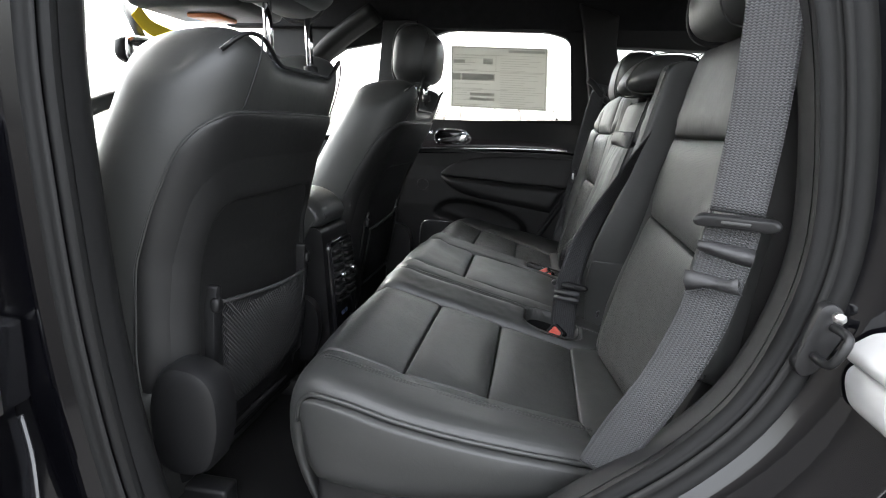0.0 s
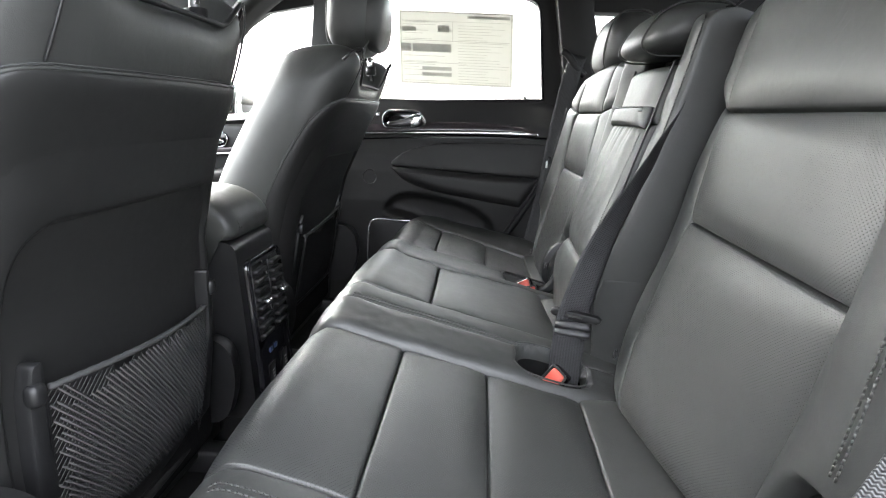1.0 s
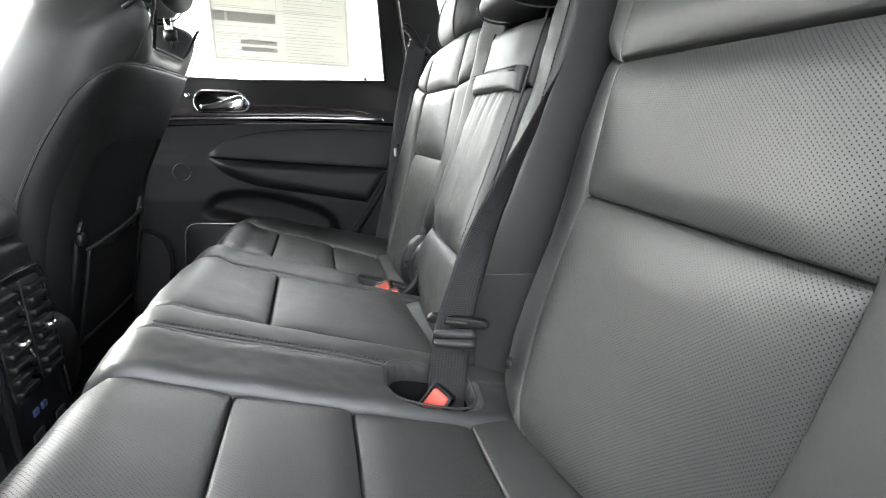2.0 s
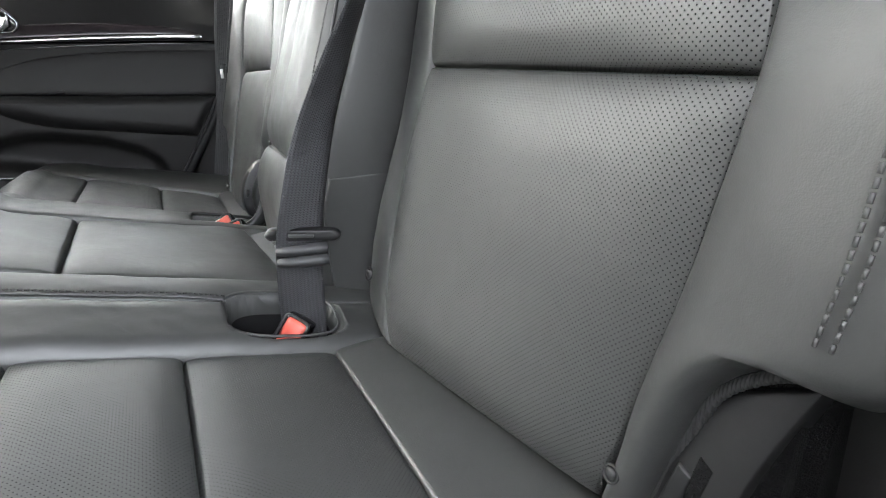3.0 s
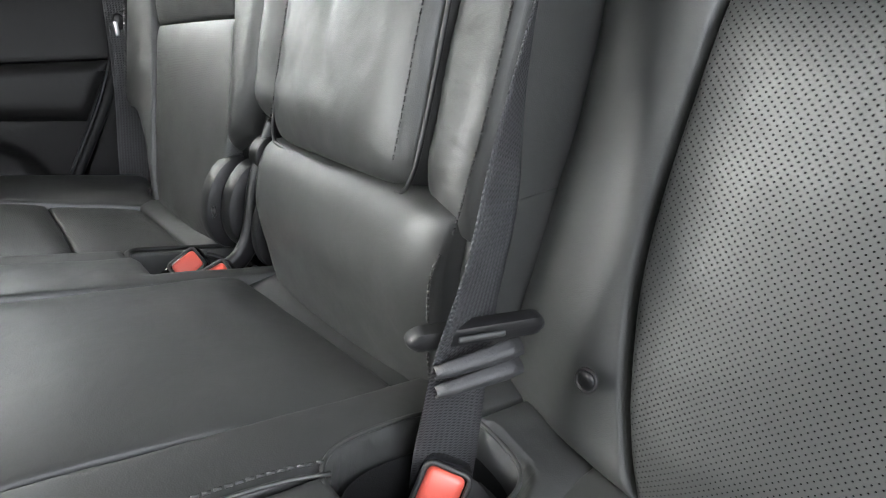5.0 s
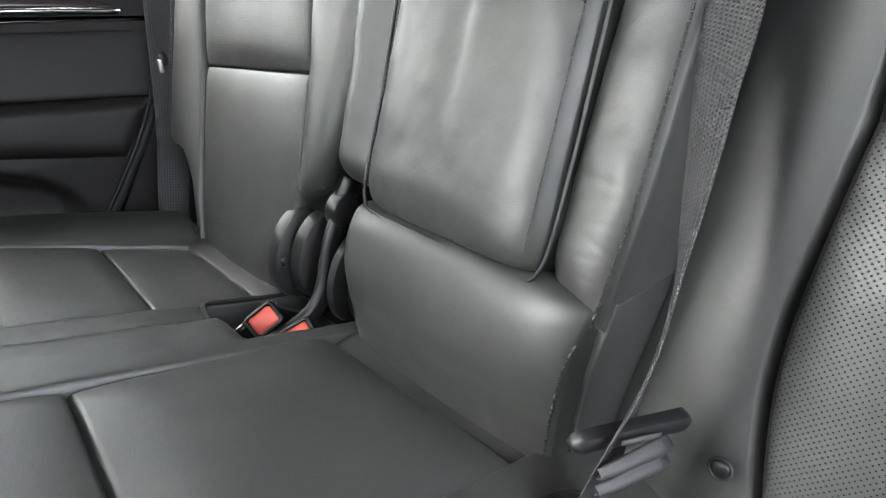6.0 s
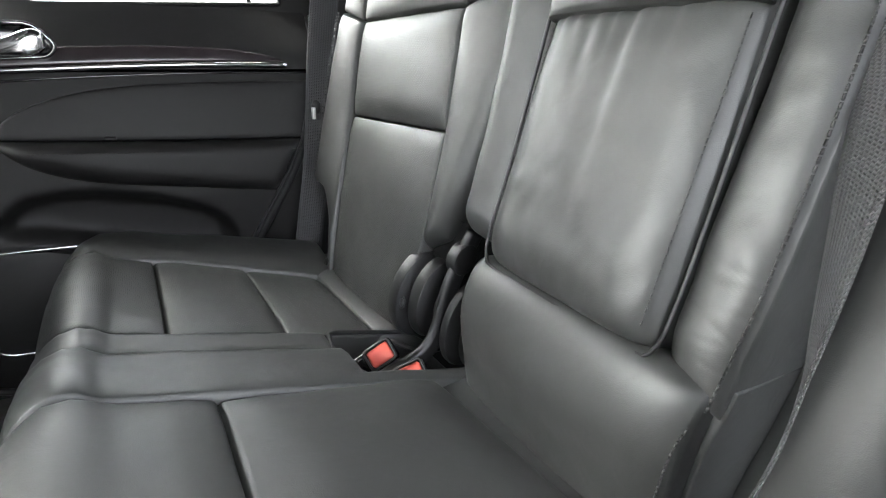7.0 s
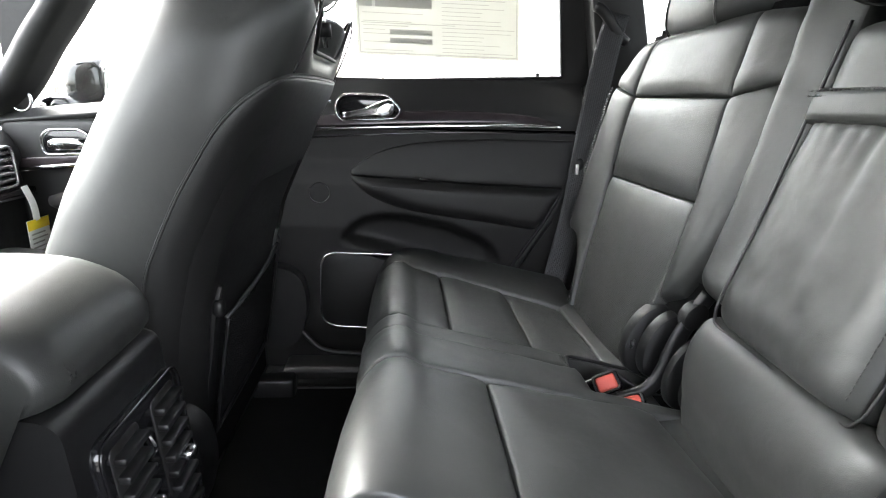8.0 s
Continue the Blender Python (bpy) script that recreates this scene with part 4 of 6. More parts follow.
    part("outer_shoulder", pad([sb(s * 0.570, 1.138), sb(s * 0.556, 1.22), sb(s * 0.54, 1.275)], [sb(s * 0.645, 1.16, 0.012), sb(s * 0.622, 1.22, 0.0), sb(s * 0.59, 1.265, -0.02)], FACE, 0.022, (0.012, 0.03, 0.006, 0.03), 18, 22, 0.003, wrinkle=0.001), M_LEATHER, parent, "leather shoulder panel")
    for off in (0.0, 0.006):
        part("stitching", stitches([sb(s * (0.628 + off), 0.890, 0.0385), sb(s * (0.634 + off), 0.95, 0.0392), sb(s * (0.634 + off), 1.06, 0.0388), sb(s * (0.618 + off), 1.15, 0.0375)]), M_THREAD, parent)
    arch = [sb(s * 0.544, 0.722, 0.001), sb(s * 0.558, 0.784, 0.002), sb(s * 0.570, 0.824, 0.004), sb(s * 0.581, 0.845, 0.006), sb(s * 0.606, 0.866, 0.009), sb(s * 0.632, 0.875, 0.011), sb(s * 0.660, 0.882, 0.012)]
    part("edge_piping", tube([p + np.array([0.0, 0.0009 * (k % 2), 0.0]) for k, p in enumerate(spline(arch, 90))], 0.0038, 10), M_CORD, parent, "ribbed edge cord")
    plate = part("side_plate", pad([sb(s * 0.546, 0.725, -0.002), sb(s * 0.558, 0.80, -0.002), sb(s * 0.570, 0.838, -0.004)], [sb(s * 0.586, 0.725, -0.004), sb(s * 0.599, 0.80, -0.004), sb(s * 0.618, 0.866, -0.012)], FACE, 0.008, (0.006,) * 4, 12, 16), M_TRIM, parent, "black plastic seat hinge cover")
    part("latch_opening", pad([sb(s * 0.566, 0.750, 0.0066), sb(s * 0.574, 0.800, 0.0066)], [sb(s * 0.574, 0.750, 0.0064), sb(s * 0.582, 0.796, 0.0064)], FACE, 0.001, (0.003,) * 4, 6, 8, depth=0.004), M_CARPET, plate)
    part("latch_tab", pad([sb(s * 0.553, 0.745, 0.0065), sb(s * 0.563, 0.790, 0.0065)], [sb(s * 0.566, 0.743, 0.0065), sb(s * 0.573, 0.786, 0.0065)], FACE, 0.003, (0.004,) * 4, 6, 8, depth=0.006), M_PLASTIC, plate, "smooth black latch tab")
    for y, z, off, r in ((s * 0.232, 0.797, 0.026, 0.0056), (s * 0.5345, 0.764, 0.0215, 0.0046)):
        knob = sb(y, z, off)
        knob_ob = part("button", blob(knob, (0.0026, r, r), (2.2, 2.4), (18, 10)), M_PLASTIC, parent, "small round black child-seat marker button")
        part("button_ring", tube([knob + 1.16 * r * np.array([0.31 * math.sin(a), math.cos(a), 0.95 * math.sin(a)]) for a in np.linspace(0, 2 * math.pi, 18, endpoint=False)], 0.0012, 5, 0, True), M_PLASTIC, knob_ob)


outboard_back(near_back, -1)
outboard_back(far_back, 1)


def back_body(parent, y0, y1):
    yc = max(y0, y1, key=abs) * 0.8
    pts = [sb(yc, 0.74, -0.02), sb(yc, 0.99, -0.02), sb(yc, 1.265, -0.02), sb(yc, 1.28, -0.05), sb(yc, 1.25, -0.10), sb(yc, 0.74, -0.10)]
    verts = [(p[0], y, p[2]) for y in (y0, y1) for p in pts]
    faces = [(0, 1, 2, 3, 4, 5), (11, 10, 9, 8, 7, 6)] + [(k, k + 6, (k + 1) % 6 + 6, (k + 1) % 6) for k in range(6)]
    bm = bmesh.new()
    bm.from_mesh(mesh_of(verts, faces))
    bmesh.ops.bevel(bm, geom=bm.edges[:], offset=0.01, segments=2, affect="EDGES")
    part("backrest_core", mesh_bm(bm), M_CARPET, parent)


back_body(near_back, -0.62, -0.19)
back_body(near_back, -0.126, 0.12)
back_body(far_back, 0.215, 0.62)
# middle seat: columns, armrest, lower panel
A0, A1 = -0.112, 0.092
part("lower_gusset", pad([(0.19, -0.150, 0.735), (0.19, -0.155, 0.80), (0.20, -0.160, 0.85), (0.215, -0.1625, 0.892)], [(0.062, -0.1345, 0.735), (0.056, -0.1425, 0.80), (0.052, -0.1525, 0.85), (0.060, -0.1600, 0.892)], (-0.2, -0.97, 0), 0.002, (0.004, 0.006, 0.004, 0.006), 14, 22, 0.001, 0.012, wrinkle=0.0010), M_LEATHER, near_back, "leather side of the panel below the armrest")


def creases(u, v, p):
    """Fine cross-wise folds low down on the column."""
    sunk = 0.0
    for z0, deep, tilt in ((0.894, 0.0010, 0.10), (0.906, 0.0014, -0.05), (0.915, 0.0009, 0.16), (0.926, 0.0015, 0.04), (0.938, 0.0011, -0.12), (0.951, 0.0012, 0.08), (0.968, 0.0007, -0.04), (0.992, 0.0008, 0.06)):
        at = z0 + tilt * (p[1] + 0.135) + 0.004 * noise.noise(Vector((p[1] * 45, z0 * 90, 0.0)))
        sunk += 0.6 * deep * math.exp(-((p[2] - at) / 0.0017) ** 2) * max(0.0, 0.55 + noise.noise(Vector((p[1] * 30, z0 * 170, 4.0))))
    return sunk


part("near_column", pad(sbl([(-0.158, 0.860), (-0.162, 0.90), (-0.166, 0.96), (-0.166, 1.10), (-0.165, 1.275)]), sbl([(A0 + 0.002, 0.884), (A0 + 0.002, 0.96), (A0, 1.10), (A0, 1.275)]), FACE, 0.043, (0.008, 0.008, 0.010, 0.03), 30, 190, 0.0, 0.115, dip=creases, wrinkle=0.0018), M_LEATHER, near_back, "creased leather column beside the armrest")
part("far_column", pad(sbl([(A1 + 0.010, 0.895), (A1 + 0.010, 1.05), (A1 + 0.008, 1.275)]), sbl([(0.165, 0.905), (0.170, 1.05), (0.176, 1.275)]), FACE, 0.040, (0.014, 0.026, 0.03, 0.03), 18, 44, 0.0, 0.04, wrinkle=0.002), M_LEATHER, near_back, "leather column beside the armrest")
part("stitching", stitches(sbl([(-0.1530, 0.868), (-0.1560, 0.90), (-0.1597, 0.96), (-0.1600, 1.10), (-0.1590, 1.26)], 0.0392)), M_THREAD, near_back)
part("lower_panel", pad([(0.080, -0.132, 0.735), (0.074, -0.140, 0.80), (0.070, -0.150, 0.850), (0.086, -0.156, 0.884)], [(0.072, 0.104, 0.735), (0.070, 0.112, 0.80), (0.069, 0.116, 0.850), (0.090, 0.116, 0.889)], (-1, 0, 0.05), 0.044, (0.012, 0.026, 0.02, 0.022), 40, 40, 0.004, 0.10, wrinkle=0.0012), M_LEATHER, near_back, "smooth leather panel below the armrest")
part("stitching", stitches([(0.0410, -0.1265, 0.752), (0.0352, -0.134, 0.80), (0.0320, -0.144, 0.850), (0.0385, -0.1485, 0.868)]), M_THREAD, near_back)


def gathers(u, v, p):
    """Pleats that hang from the strap and fade downwards."""
    hang = 0.0
    for at, wide, deep, reach in ((0.12, 0.030, 0.0012, 0.30), (0.21, 0.022, 0.0008, 0.22), (0.31, 0.034, 0.0016, 0.42), (0.40, 0.020, 0.0008, 0.18), (0.49, 0.036, 0.0026, 0.62), (0.585, 0.024, 0.0012, 0.30), (0.68, 0.032, 0.0014, 0.36), (0.78, 0.022, 0.0008, 0.20), (0.88, 0.028, 0.0012, 0.28)):
        hang += 1.6 * deep * math.exp(-((u - at - 0.04 * (1 - v) * math.sin(at * 40)) / wide) ** 2) * max(0.0, 1 - (1 - v) / reach) ** 1.2
    return hang + 0.0022 * math.exp(-((u - 0.52) / 0.06) ** 2 - ((v - 0.55) / 0.28) ** 2)


armrest = part("armrest", pad(sbl([(A0 + 0.016, 0.882), (A0 + 0.004, 0.890), (A0, 0.91), (A0, 0.98), (A0 + 0.002, 1.112)]), sbl([(A1 - 0.016, 0.888), (A1 - 0.004, 0.896), (A1, 0.916), (A1, 0.98), (A1 - 0.002, 1.112)]), FACE, 0.056, (0.012, 0.012, 0.014, 0.006), 96, 64, 0.006, 0.055, dip=gathers, wrinkle=0.0016), M_LEATHER, near_back, "fold-down armrest in gathered black leather")
part("armrest_head", pad(sbl([(A0 + 0.002, 1.112), (A0 + 0.004, 1.17), (A0 + 0.008, 1.205)]), sbl([(A1 - 0.002, 1.112), (A1 - 0.004, 1.17), (A1 - 0.008, 1.205)]), FACE, 0.054, (0.014, 0.014, 0.004, 0.02), 24, 18, 0.004, 0.05, wrinkle=0.001), M_LEATHER, armrest, "smooth armrest top")
part("pull_strap", pad(sbl([(A0 + 0.004, 1.100), (A0 + 0.005, 1.132)], 0.0530), sbl([(A1 - 0.004, 1.100), (A1 - 0.005, 1.132)], 0.0530), FACE, 0.010, (0.022, 0.022, 0.006, 0.004), 22, 10, 0.004, 0.008), M_LEATHER, armrest, "stitched leather pull strap")
for z in (1.122, 1.127):
    part("stitching", stitches(sbl([(A0 + 0.006, z), (0.0, z + 0.001), (A1 - 0.006, z)], 0.0640)), M_THREAD, armrest)
part("stitching", stitches(sbl([(A0 + 0.0115, 0.900), (A0 + 0.0115, 1.0), (A0 + 0.012, 1.095)], 0.0525), 0.0052, 0.0034, 0.0007), M_THREAD, armrest)
part("armrest_piping", tube(sbl([(A0 - 0.002, 1.20), (A0 - 0.002, 1.0), (A0 - 0.002, 0.91), (A0 + 0.003, 0.888), (A0 + 0.016, 0.880), (0.0, 0.883), (A1 - 0.016, 0.886), (A1 - 0.003, 0.894), (A1 + 0.002, 0.916), (A1 + 0.002, 1.0), (A1 + 0.002, 1.20)], 0.044), 0.0018, 6, 110), M_PLASTIC, armrest)
part("stitching", stitches(sbl([(A1 - 0.0115, 0.906), (A1 - 0.0115, 1.0), (A1 - 0.012, 1.095)], 0.0525), 0.0052, 0.0034, 0.0007), M_THREAD, armrest)
part("recess_back", pad(sbl([(A0, 1.19), (A0, 1.29)], -0.005), sbl([(A1, 1.19), (A1, 1.29)], -0.005), FACE, 0.004, (0.01,) * 4, 8, 8), M_CARPET, near_back)

# hinge brackets and buckle box in the split
hinge = far_seat
disc = lambda cx, cz, r, squash=1.0: [(cx + r * squash * math.cos(a) + 0.25 * r * math.sin(a), cz + r * 1.12 * math.sin(a)) for a in np.linspace(0, 2 * math.pi, 40, endpoint=False)]
upright_at = lambda y: (lambda a, b, c: (a, y - c, b))
part("hinge_cover", slab(disc(0.052, 0.808, 0.047, 0.74), upright_at(0.232), 0.020, 0.007), M_PLASTIC, hinge, "rounded black plastic hinge cover")
part("hinge_plate", slab(disc(0.064, 0.808, 0.044, 0.74), upright_at(0.206), 0.020, 0.012), M_PLASTIC, hinge, "round black hinge plate with a bevelled rim")
part("hinge_hub", slab(disc(0.068, 0.806, 0.026, 0.74), upright_at(0.185), 0.010, 0.005), M_SHELL, hinge)
part("hinge_arm", ribbon([(0.088, 0.170, 0.900), (0.074, 0.170, 0.876), (0.056, 0.170, 0.840), (0.044, 0.170, 0.800), (0.032, 0.170, 0.776), (0.012, 0.170, 0.761), (-0.036, 0.168, 0.748)], [(0.85, 0, -0.5), (0.88, 0, -0.45), (0.94, 0, -0.35), (0.93, 0, -0.38), (0.7, 0, -0.7), (0.4, 0, -0.9), (0.25, 0, -0.97)], 0.021, 0.013, 48), M_PLASTIC, hinge, "curved black steel hinge arm")
part("hinge_knuckle", slab(disc(0.072, 0.872, 0.016), upright_at(0.161), 0.018, 0.004), M_PLASTIC, hinge)
part("hinge_plate", slab(disc(0.070, 0.800, 0.044, 0.75), upright_at(0.146), 0.012, 0.006), M_PLASTIC, hinge, "round black hinge plate")
part("hinge_plate", slab(disc(0.082, 0.796, 0.041, 0.75), upright_at(0.128), 0.012, 0.006), M_PLASTIC, hinge, "round black hinge plate")
part("hinge_foot", box((0.0, 0.150, 0.716), (0.06, 0.232, 0.730), 0.004), M_PLASTIC, hinge)
part("hinge_tab", ribbon([(0.005, 0.222, 0.762), (0.030, 0.212, 0.748), (0.045, 0.20, 0.742)], [(0.3, 1, 0)] * 3, 0.008, 0.004, 12), M_SHELL, hinge)
part("hinge_boot", pad([sb(0.178, 0.76, 0.0), sb(0.178, 0.91, 0.0)], [sb(0.262, 0.76, 0.0), sb(0.262, 0.90, 0.01)], FACE, -0.01, (0.01,) * 4, 12, 14, wrinkle=0.004), M_CARPET, hinge, "loose black cloth behind the hinge")
well_box = thing("buckle_box", (0.01, 0.22, 0.70), "black felt-lined buckle box in the cushion split", "buckle box")
part("lining", slab(rounded([(bx[0], 0.12), (bx[1], 0.12), (bx[1], 0.246), (bx[0], 0.246)], 0.01), lambda a, b, c: tuple(sc(a, b, -0.042 + c)), 0.01, 0.002), M_CARPET, well_box)
box_rim = [sc(a, b, 0.024 - 0.04 * (b - 0.125)) for a, b in rounded([(-0.046, 0.122), (0.085, 0.122), (0.045, 0.244), (-0.066, 0.244), (-0.078, 0.180)], 0.014)]
part("box_rim", tube(box_rim, 0.0030, 6, 0, True), M_PLASTIC, well_box)


def buckle(at, way, face, label, k=1.0):
    """A belt buckle: dark housing with a red push button. at: the button's middle; way: along it; face: the way the button looks."""
    at, way, face = (Vector(v) for v in (at, way, face))
    way.normalize()
    face = (face - way * face.dot(way)).normalized()
    m = Matrix((way.cross(face), way, face)).transposed().to_4x4()
    m = Matrix.Translation(at) @ m @ Matrix.Diagonal((k, k, k, 1))
    b = thing("belt_buckle", at, label, "buckle", "rear belt buckles")
    shell = box((-0.0155, -0.055, -0.021), (0.0155, 0.021, -0.002), 0.005, 3)
    shell.transform(m)
    part("housing", shell, M_GLOSS, b, "gloss black buckle housing")
    press = box((-0.0125, -0.0165, -0.012), (0.0125, 0.0165, 0.001), 0.005, 3)
    press.transform(m)
    part("release_button", press, M_RED, b, "red release button")
    collar = tube([(x, y, 0.0002) for x, y in rounded([(-0.0142, -0.0182), (0.0142, -0.0182), (0.0142, 0.0182), (-0.0142, 0.0182)], 0.006)], 0.0018, 6, 0, True)
    collar.transform(m)
    part("button_frame", collar, M_SHELL, b, "dull black frame round the button")
    return b


buckle((-0.006, -0.190, 0.738), (0.60, 0.04, 0.80), (-0.5, -0.69, 0.41), "black belt buckle with a red button sunk in its hollow")
buckle((-0.026, 0.184, 0.771), (0.84, -0.2, 0.50), (-0.40, -0.70, 0.60), "black belt buckle with a red button in the split", 0.85)
buckle((-0.018, 0.124, 0.775), (0.86, -0.3, 0.40), (-0.40, -0.70, 0.60), "black belt buckle with a red button beside the hinge", 0.85)

# headrests of the bench
def bench_headrest(y, x, z, half, label, tip=0.0):
    h = thing("headrest", (x, y, z - half[2]), label, "headrest", "rear headrests")
    lean = lambda a, b, c: (a + tip * c - 0.10 * b * b, b, c - 0.12 * b * b)
    part("cushion", blob((x, y, z), half, (3.0, 2.7), (36, 24), lean), M_LEATHER, h)
    for s in (-1, 1):
        part("seam", tube([np.array((x, y, z)) + np.array(lean(half[0] * 1.004 * math.copysign(abs(math.cos(a)) ** 0.74, math.cos(a)) * 0.93, s * half[1] * 0.62, half[2] * 1.004 * math.copysign(abs(math.sin(a)) ** 0.74, math.sin(a)) * 0.985)) for a in np.linspace(0, 2 * math.pi, 40, endpoint=False)], 0.0016, 5, 0, True), M_LEATHER, h)
        part("post", tube([(x + 0.03, y + s * 0.06, z - half[2] * 0.5), (x + 0.02, y + s * 0.06, z - half[2] - 0.06)], 0.006, 10), M_GLOSS, h)
    return h


bench_headrest(-0.405, 0.200, 1.365, (0.058, 0.128, 0.088), "raised black leather headrest of the rear bench", 0.15)
bench_headrest(0.400, 0.180, 1.292, (0.055, 0.115, 0.070), "raised black leather headrest of the rear bench", 0.15)
bench_headrest(-0.010, 0.165, 1.262, (0.062, 0.112, 0.040), "low flat black leather headrest of the middle seat", 0.6)

# ---- belts ----
def web(parent, pts, acr, n=70, ripple=0.0015):
    return part("webbing", ribbon(pts, acr, 0.048, 0.0016, n, ripple), M_WEB, parent, "dark grey woven belt webbing")


def tongue(parent, at, across, along, facing):
    """The belt's metal tongue in a black plastic grip with a slot."""
    m = Matrix((Vector(across).normalized(), Vector(along).normalized(), Vector(facing).normalized())).transposed().to_4x4()
    m.translation = Vector(at)
    grip = slab(rounded([(-0.034, -0.0058), (0.034, -0.0058), (0.039, 0.001), (0.033, 0.0068), (-0.033, 0.0068), (-0.039, 0.001)], 0.006), lambda a, b, c: (a, b - 2.2 * a * a, c + 0.006 - 3.0 * a * a), 0.008, 0.0035)
    grip.transform(m)
    g = part("tongue_grip", grip, M_PLASTIC, parent, "black plastic tongue grip")
    bar = box((-0.0125, -0.0018, 0.0045), (0.0125, 0.0018, 0.0068), 0.0008, 1)
    bar.transform(m)
    part("slot", bar, M_THREAD, g, "pale moulded rib")
    return g


mid_belt = thing("seat_belt", (0.0, -0.18, 0.72), "dark grey middle seat belt buckled into the cushion hollow", "seat belt")
web(mid_belt, [(0.235, -0.055, 1.30), (0.200, -0.085, 1.262), (0.150, -0.140, 1.150), (0.108, -0.178, 1.080), (0.068, -0.193, 1.010), (0.040, -0.203, 0.950), (0.024, -0.206, 0.900), (0.014, -0.195, 0.840), (0.013, -0.182, 0.780), (0.014, -0.172, 0.735), (0.016, -0.166, 0.70)],
    [(0.05, 1, 0.1), (0.0, 1, 0.0), (-0.10, 1, 0), (0.05, 1, 0), (0.45, 0.88, 0), (0.85, 0.5, 0), (0.97, 0.1, 0), (0.96, -0.27, 0), (0.96, -0.27, 0), (0.96, -0.27, 0), (0.96, -0.27, 0)], 120)
ton_across, ton_up = (0.90, -0.42, -0.03), (-0.02, -0.12, 1.0)
tongue(mid_belt, (0.016, -0.203, 0.849), ton_across, ton_up, np.cross(ton_across, ton_up))
for dz in (0.0, 0.012):
    part("folded_webbing", ribbon([(0.014, -0.204, 0.8375 - dz), (0.013, -0.2085, 0.833 - dz), (0.014, -0.204, 0.8285 - dz)], [(0.95, -0.3, 0)] * 3, 0.050, 0.004, 10), M_FOLD, mid_belt)

near_belt = thing("seat_belt", (0.05, -0.62, 0.72), "dark grey outer seat belt hanging beside the open doorway", "seat belt")
web(near_belt, [(0.118, -0.705, 1.42), (0.130, -0.704, 1.28), (0.132, -0.703, 1.17), (0.127, -0.703, 1.072)], [(0.92, -0.38, 0)] * 4, 50, 0.002)
web(near_belt, [(0.126, -0.703, 1.062), (0.121, -0.703, 1.02), (0.108, -0.702, 0.955), (0.082, -0.700, 0.885), (0.050, -0.695, 0.82), (0.03, -0.69, 0.77)], [(0.92, -0.38, 0)] * 6, 60, 0.003)
na = (0.93, -0.36, 0.0)
na_up = (0.05, -0.25, 1.0)
tongue(near_belt, (0.124, -0.714, 1.066), na, na_up, np.cross(na, na_up))
for k, z in enumerate((1.036, 1.004)):
    part("folded_webbing", ribbon([(0.121 - 0.008 * k, -0.706, z + 0.006), (0.119 - 0.008 * k, -0.713, z), (0.120, -0.706, z - 0.006)], [(0.92, -0.38, -0.18)] * 3, 0.050, 0.003, 10), M_FOLD, near_belt)
far_belt = thing("seat_belt", (0.04, 0.66, 0.72), "dark grey outer seat belt hanging beside the closed door", "seat belt")
web(far_belt, [(0.128, 0.690, 1.300), (0.112, 0.680, 1.245), (0.093, 0.668, 1.150), (0.080, 0.660, 1.070), (0.072, 0.655, 1.005), (0.058, 0.650, 0.90), (0.038, 0.645, 0.80), (0.02, 0.640, 0.70)], [(1, -0.2, 0.1)] * 8, 60, 0.002)
part("belt_guide", tube([(0.082, 0.694, 1.312), (0.100, 0.690, 1.300), (0.130, 0.688, 1.262), (0.150, 0.690, 1.246)], 0.0105, 10, 16), M_PLASTIC, far_belt, "black plastic belt guide")
part("belt_stop", blob((0.066, 0.655, 1.005), (0.008, 0.006, 0.012), (2.5, 2.5), (12, 8)), M_PLASTIC, far_belt)
part("tongue_blade", box((0.056, 0.644, 0.985), (0.062, 0.652, 1.005), 0.001), M_STEEL, far_belt)

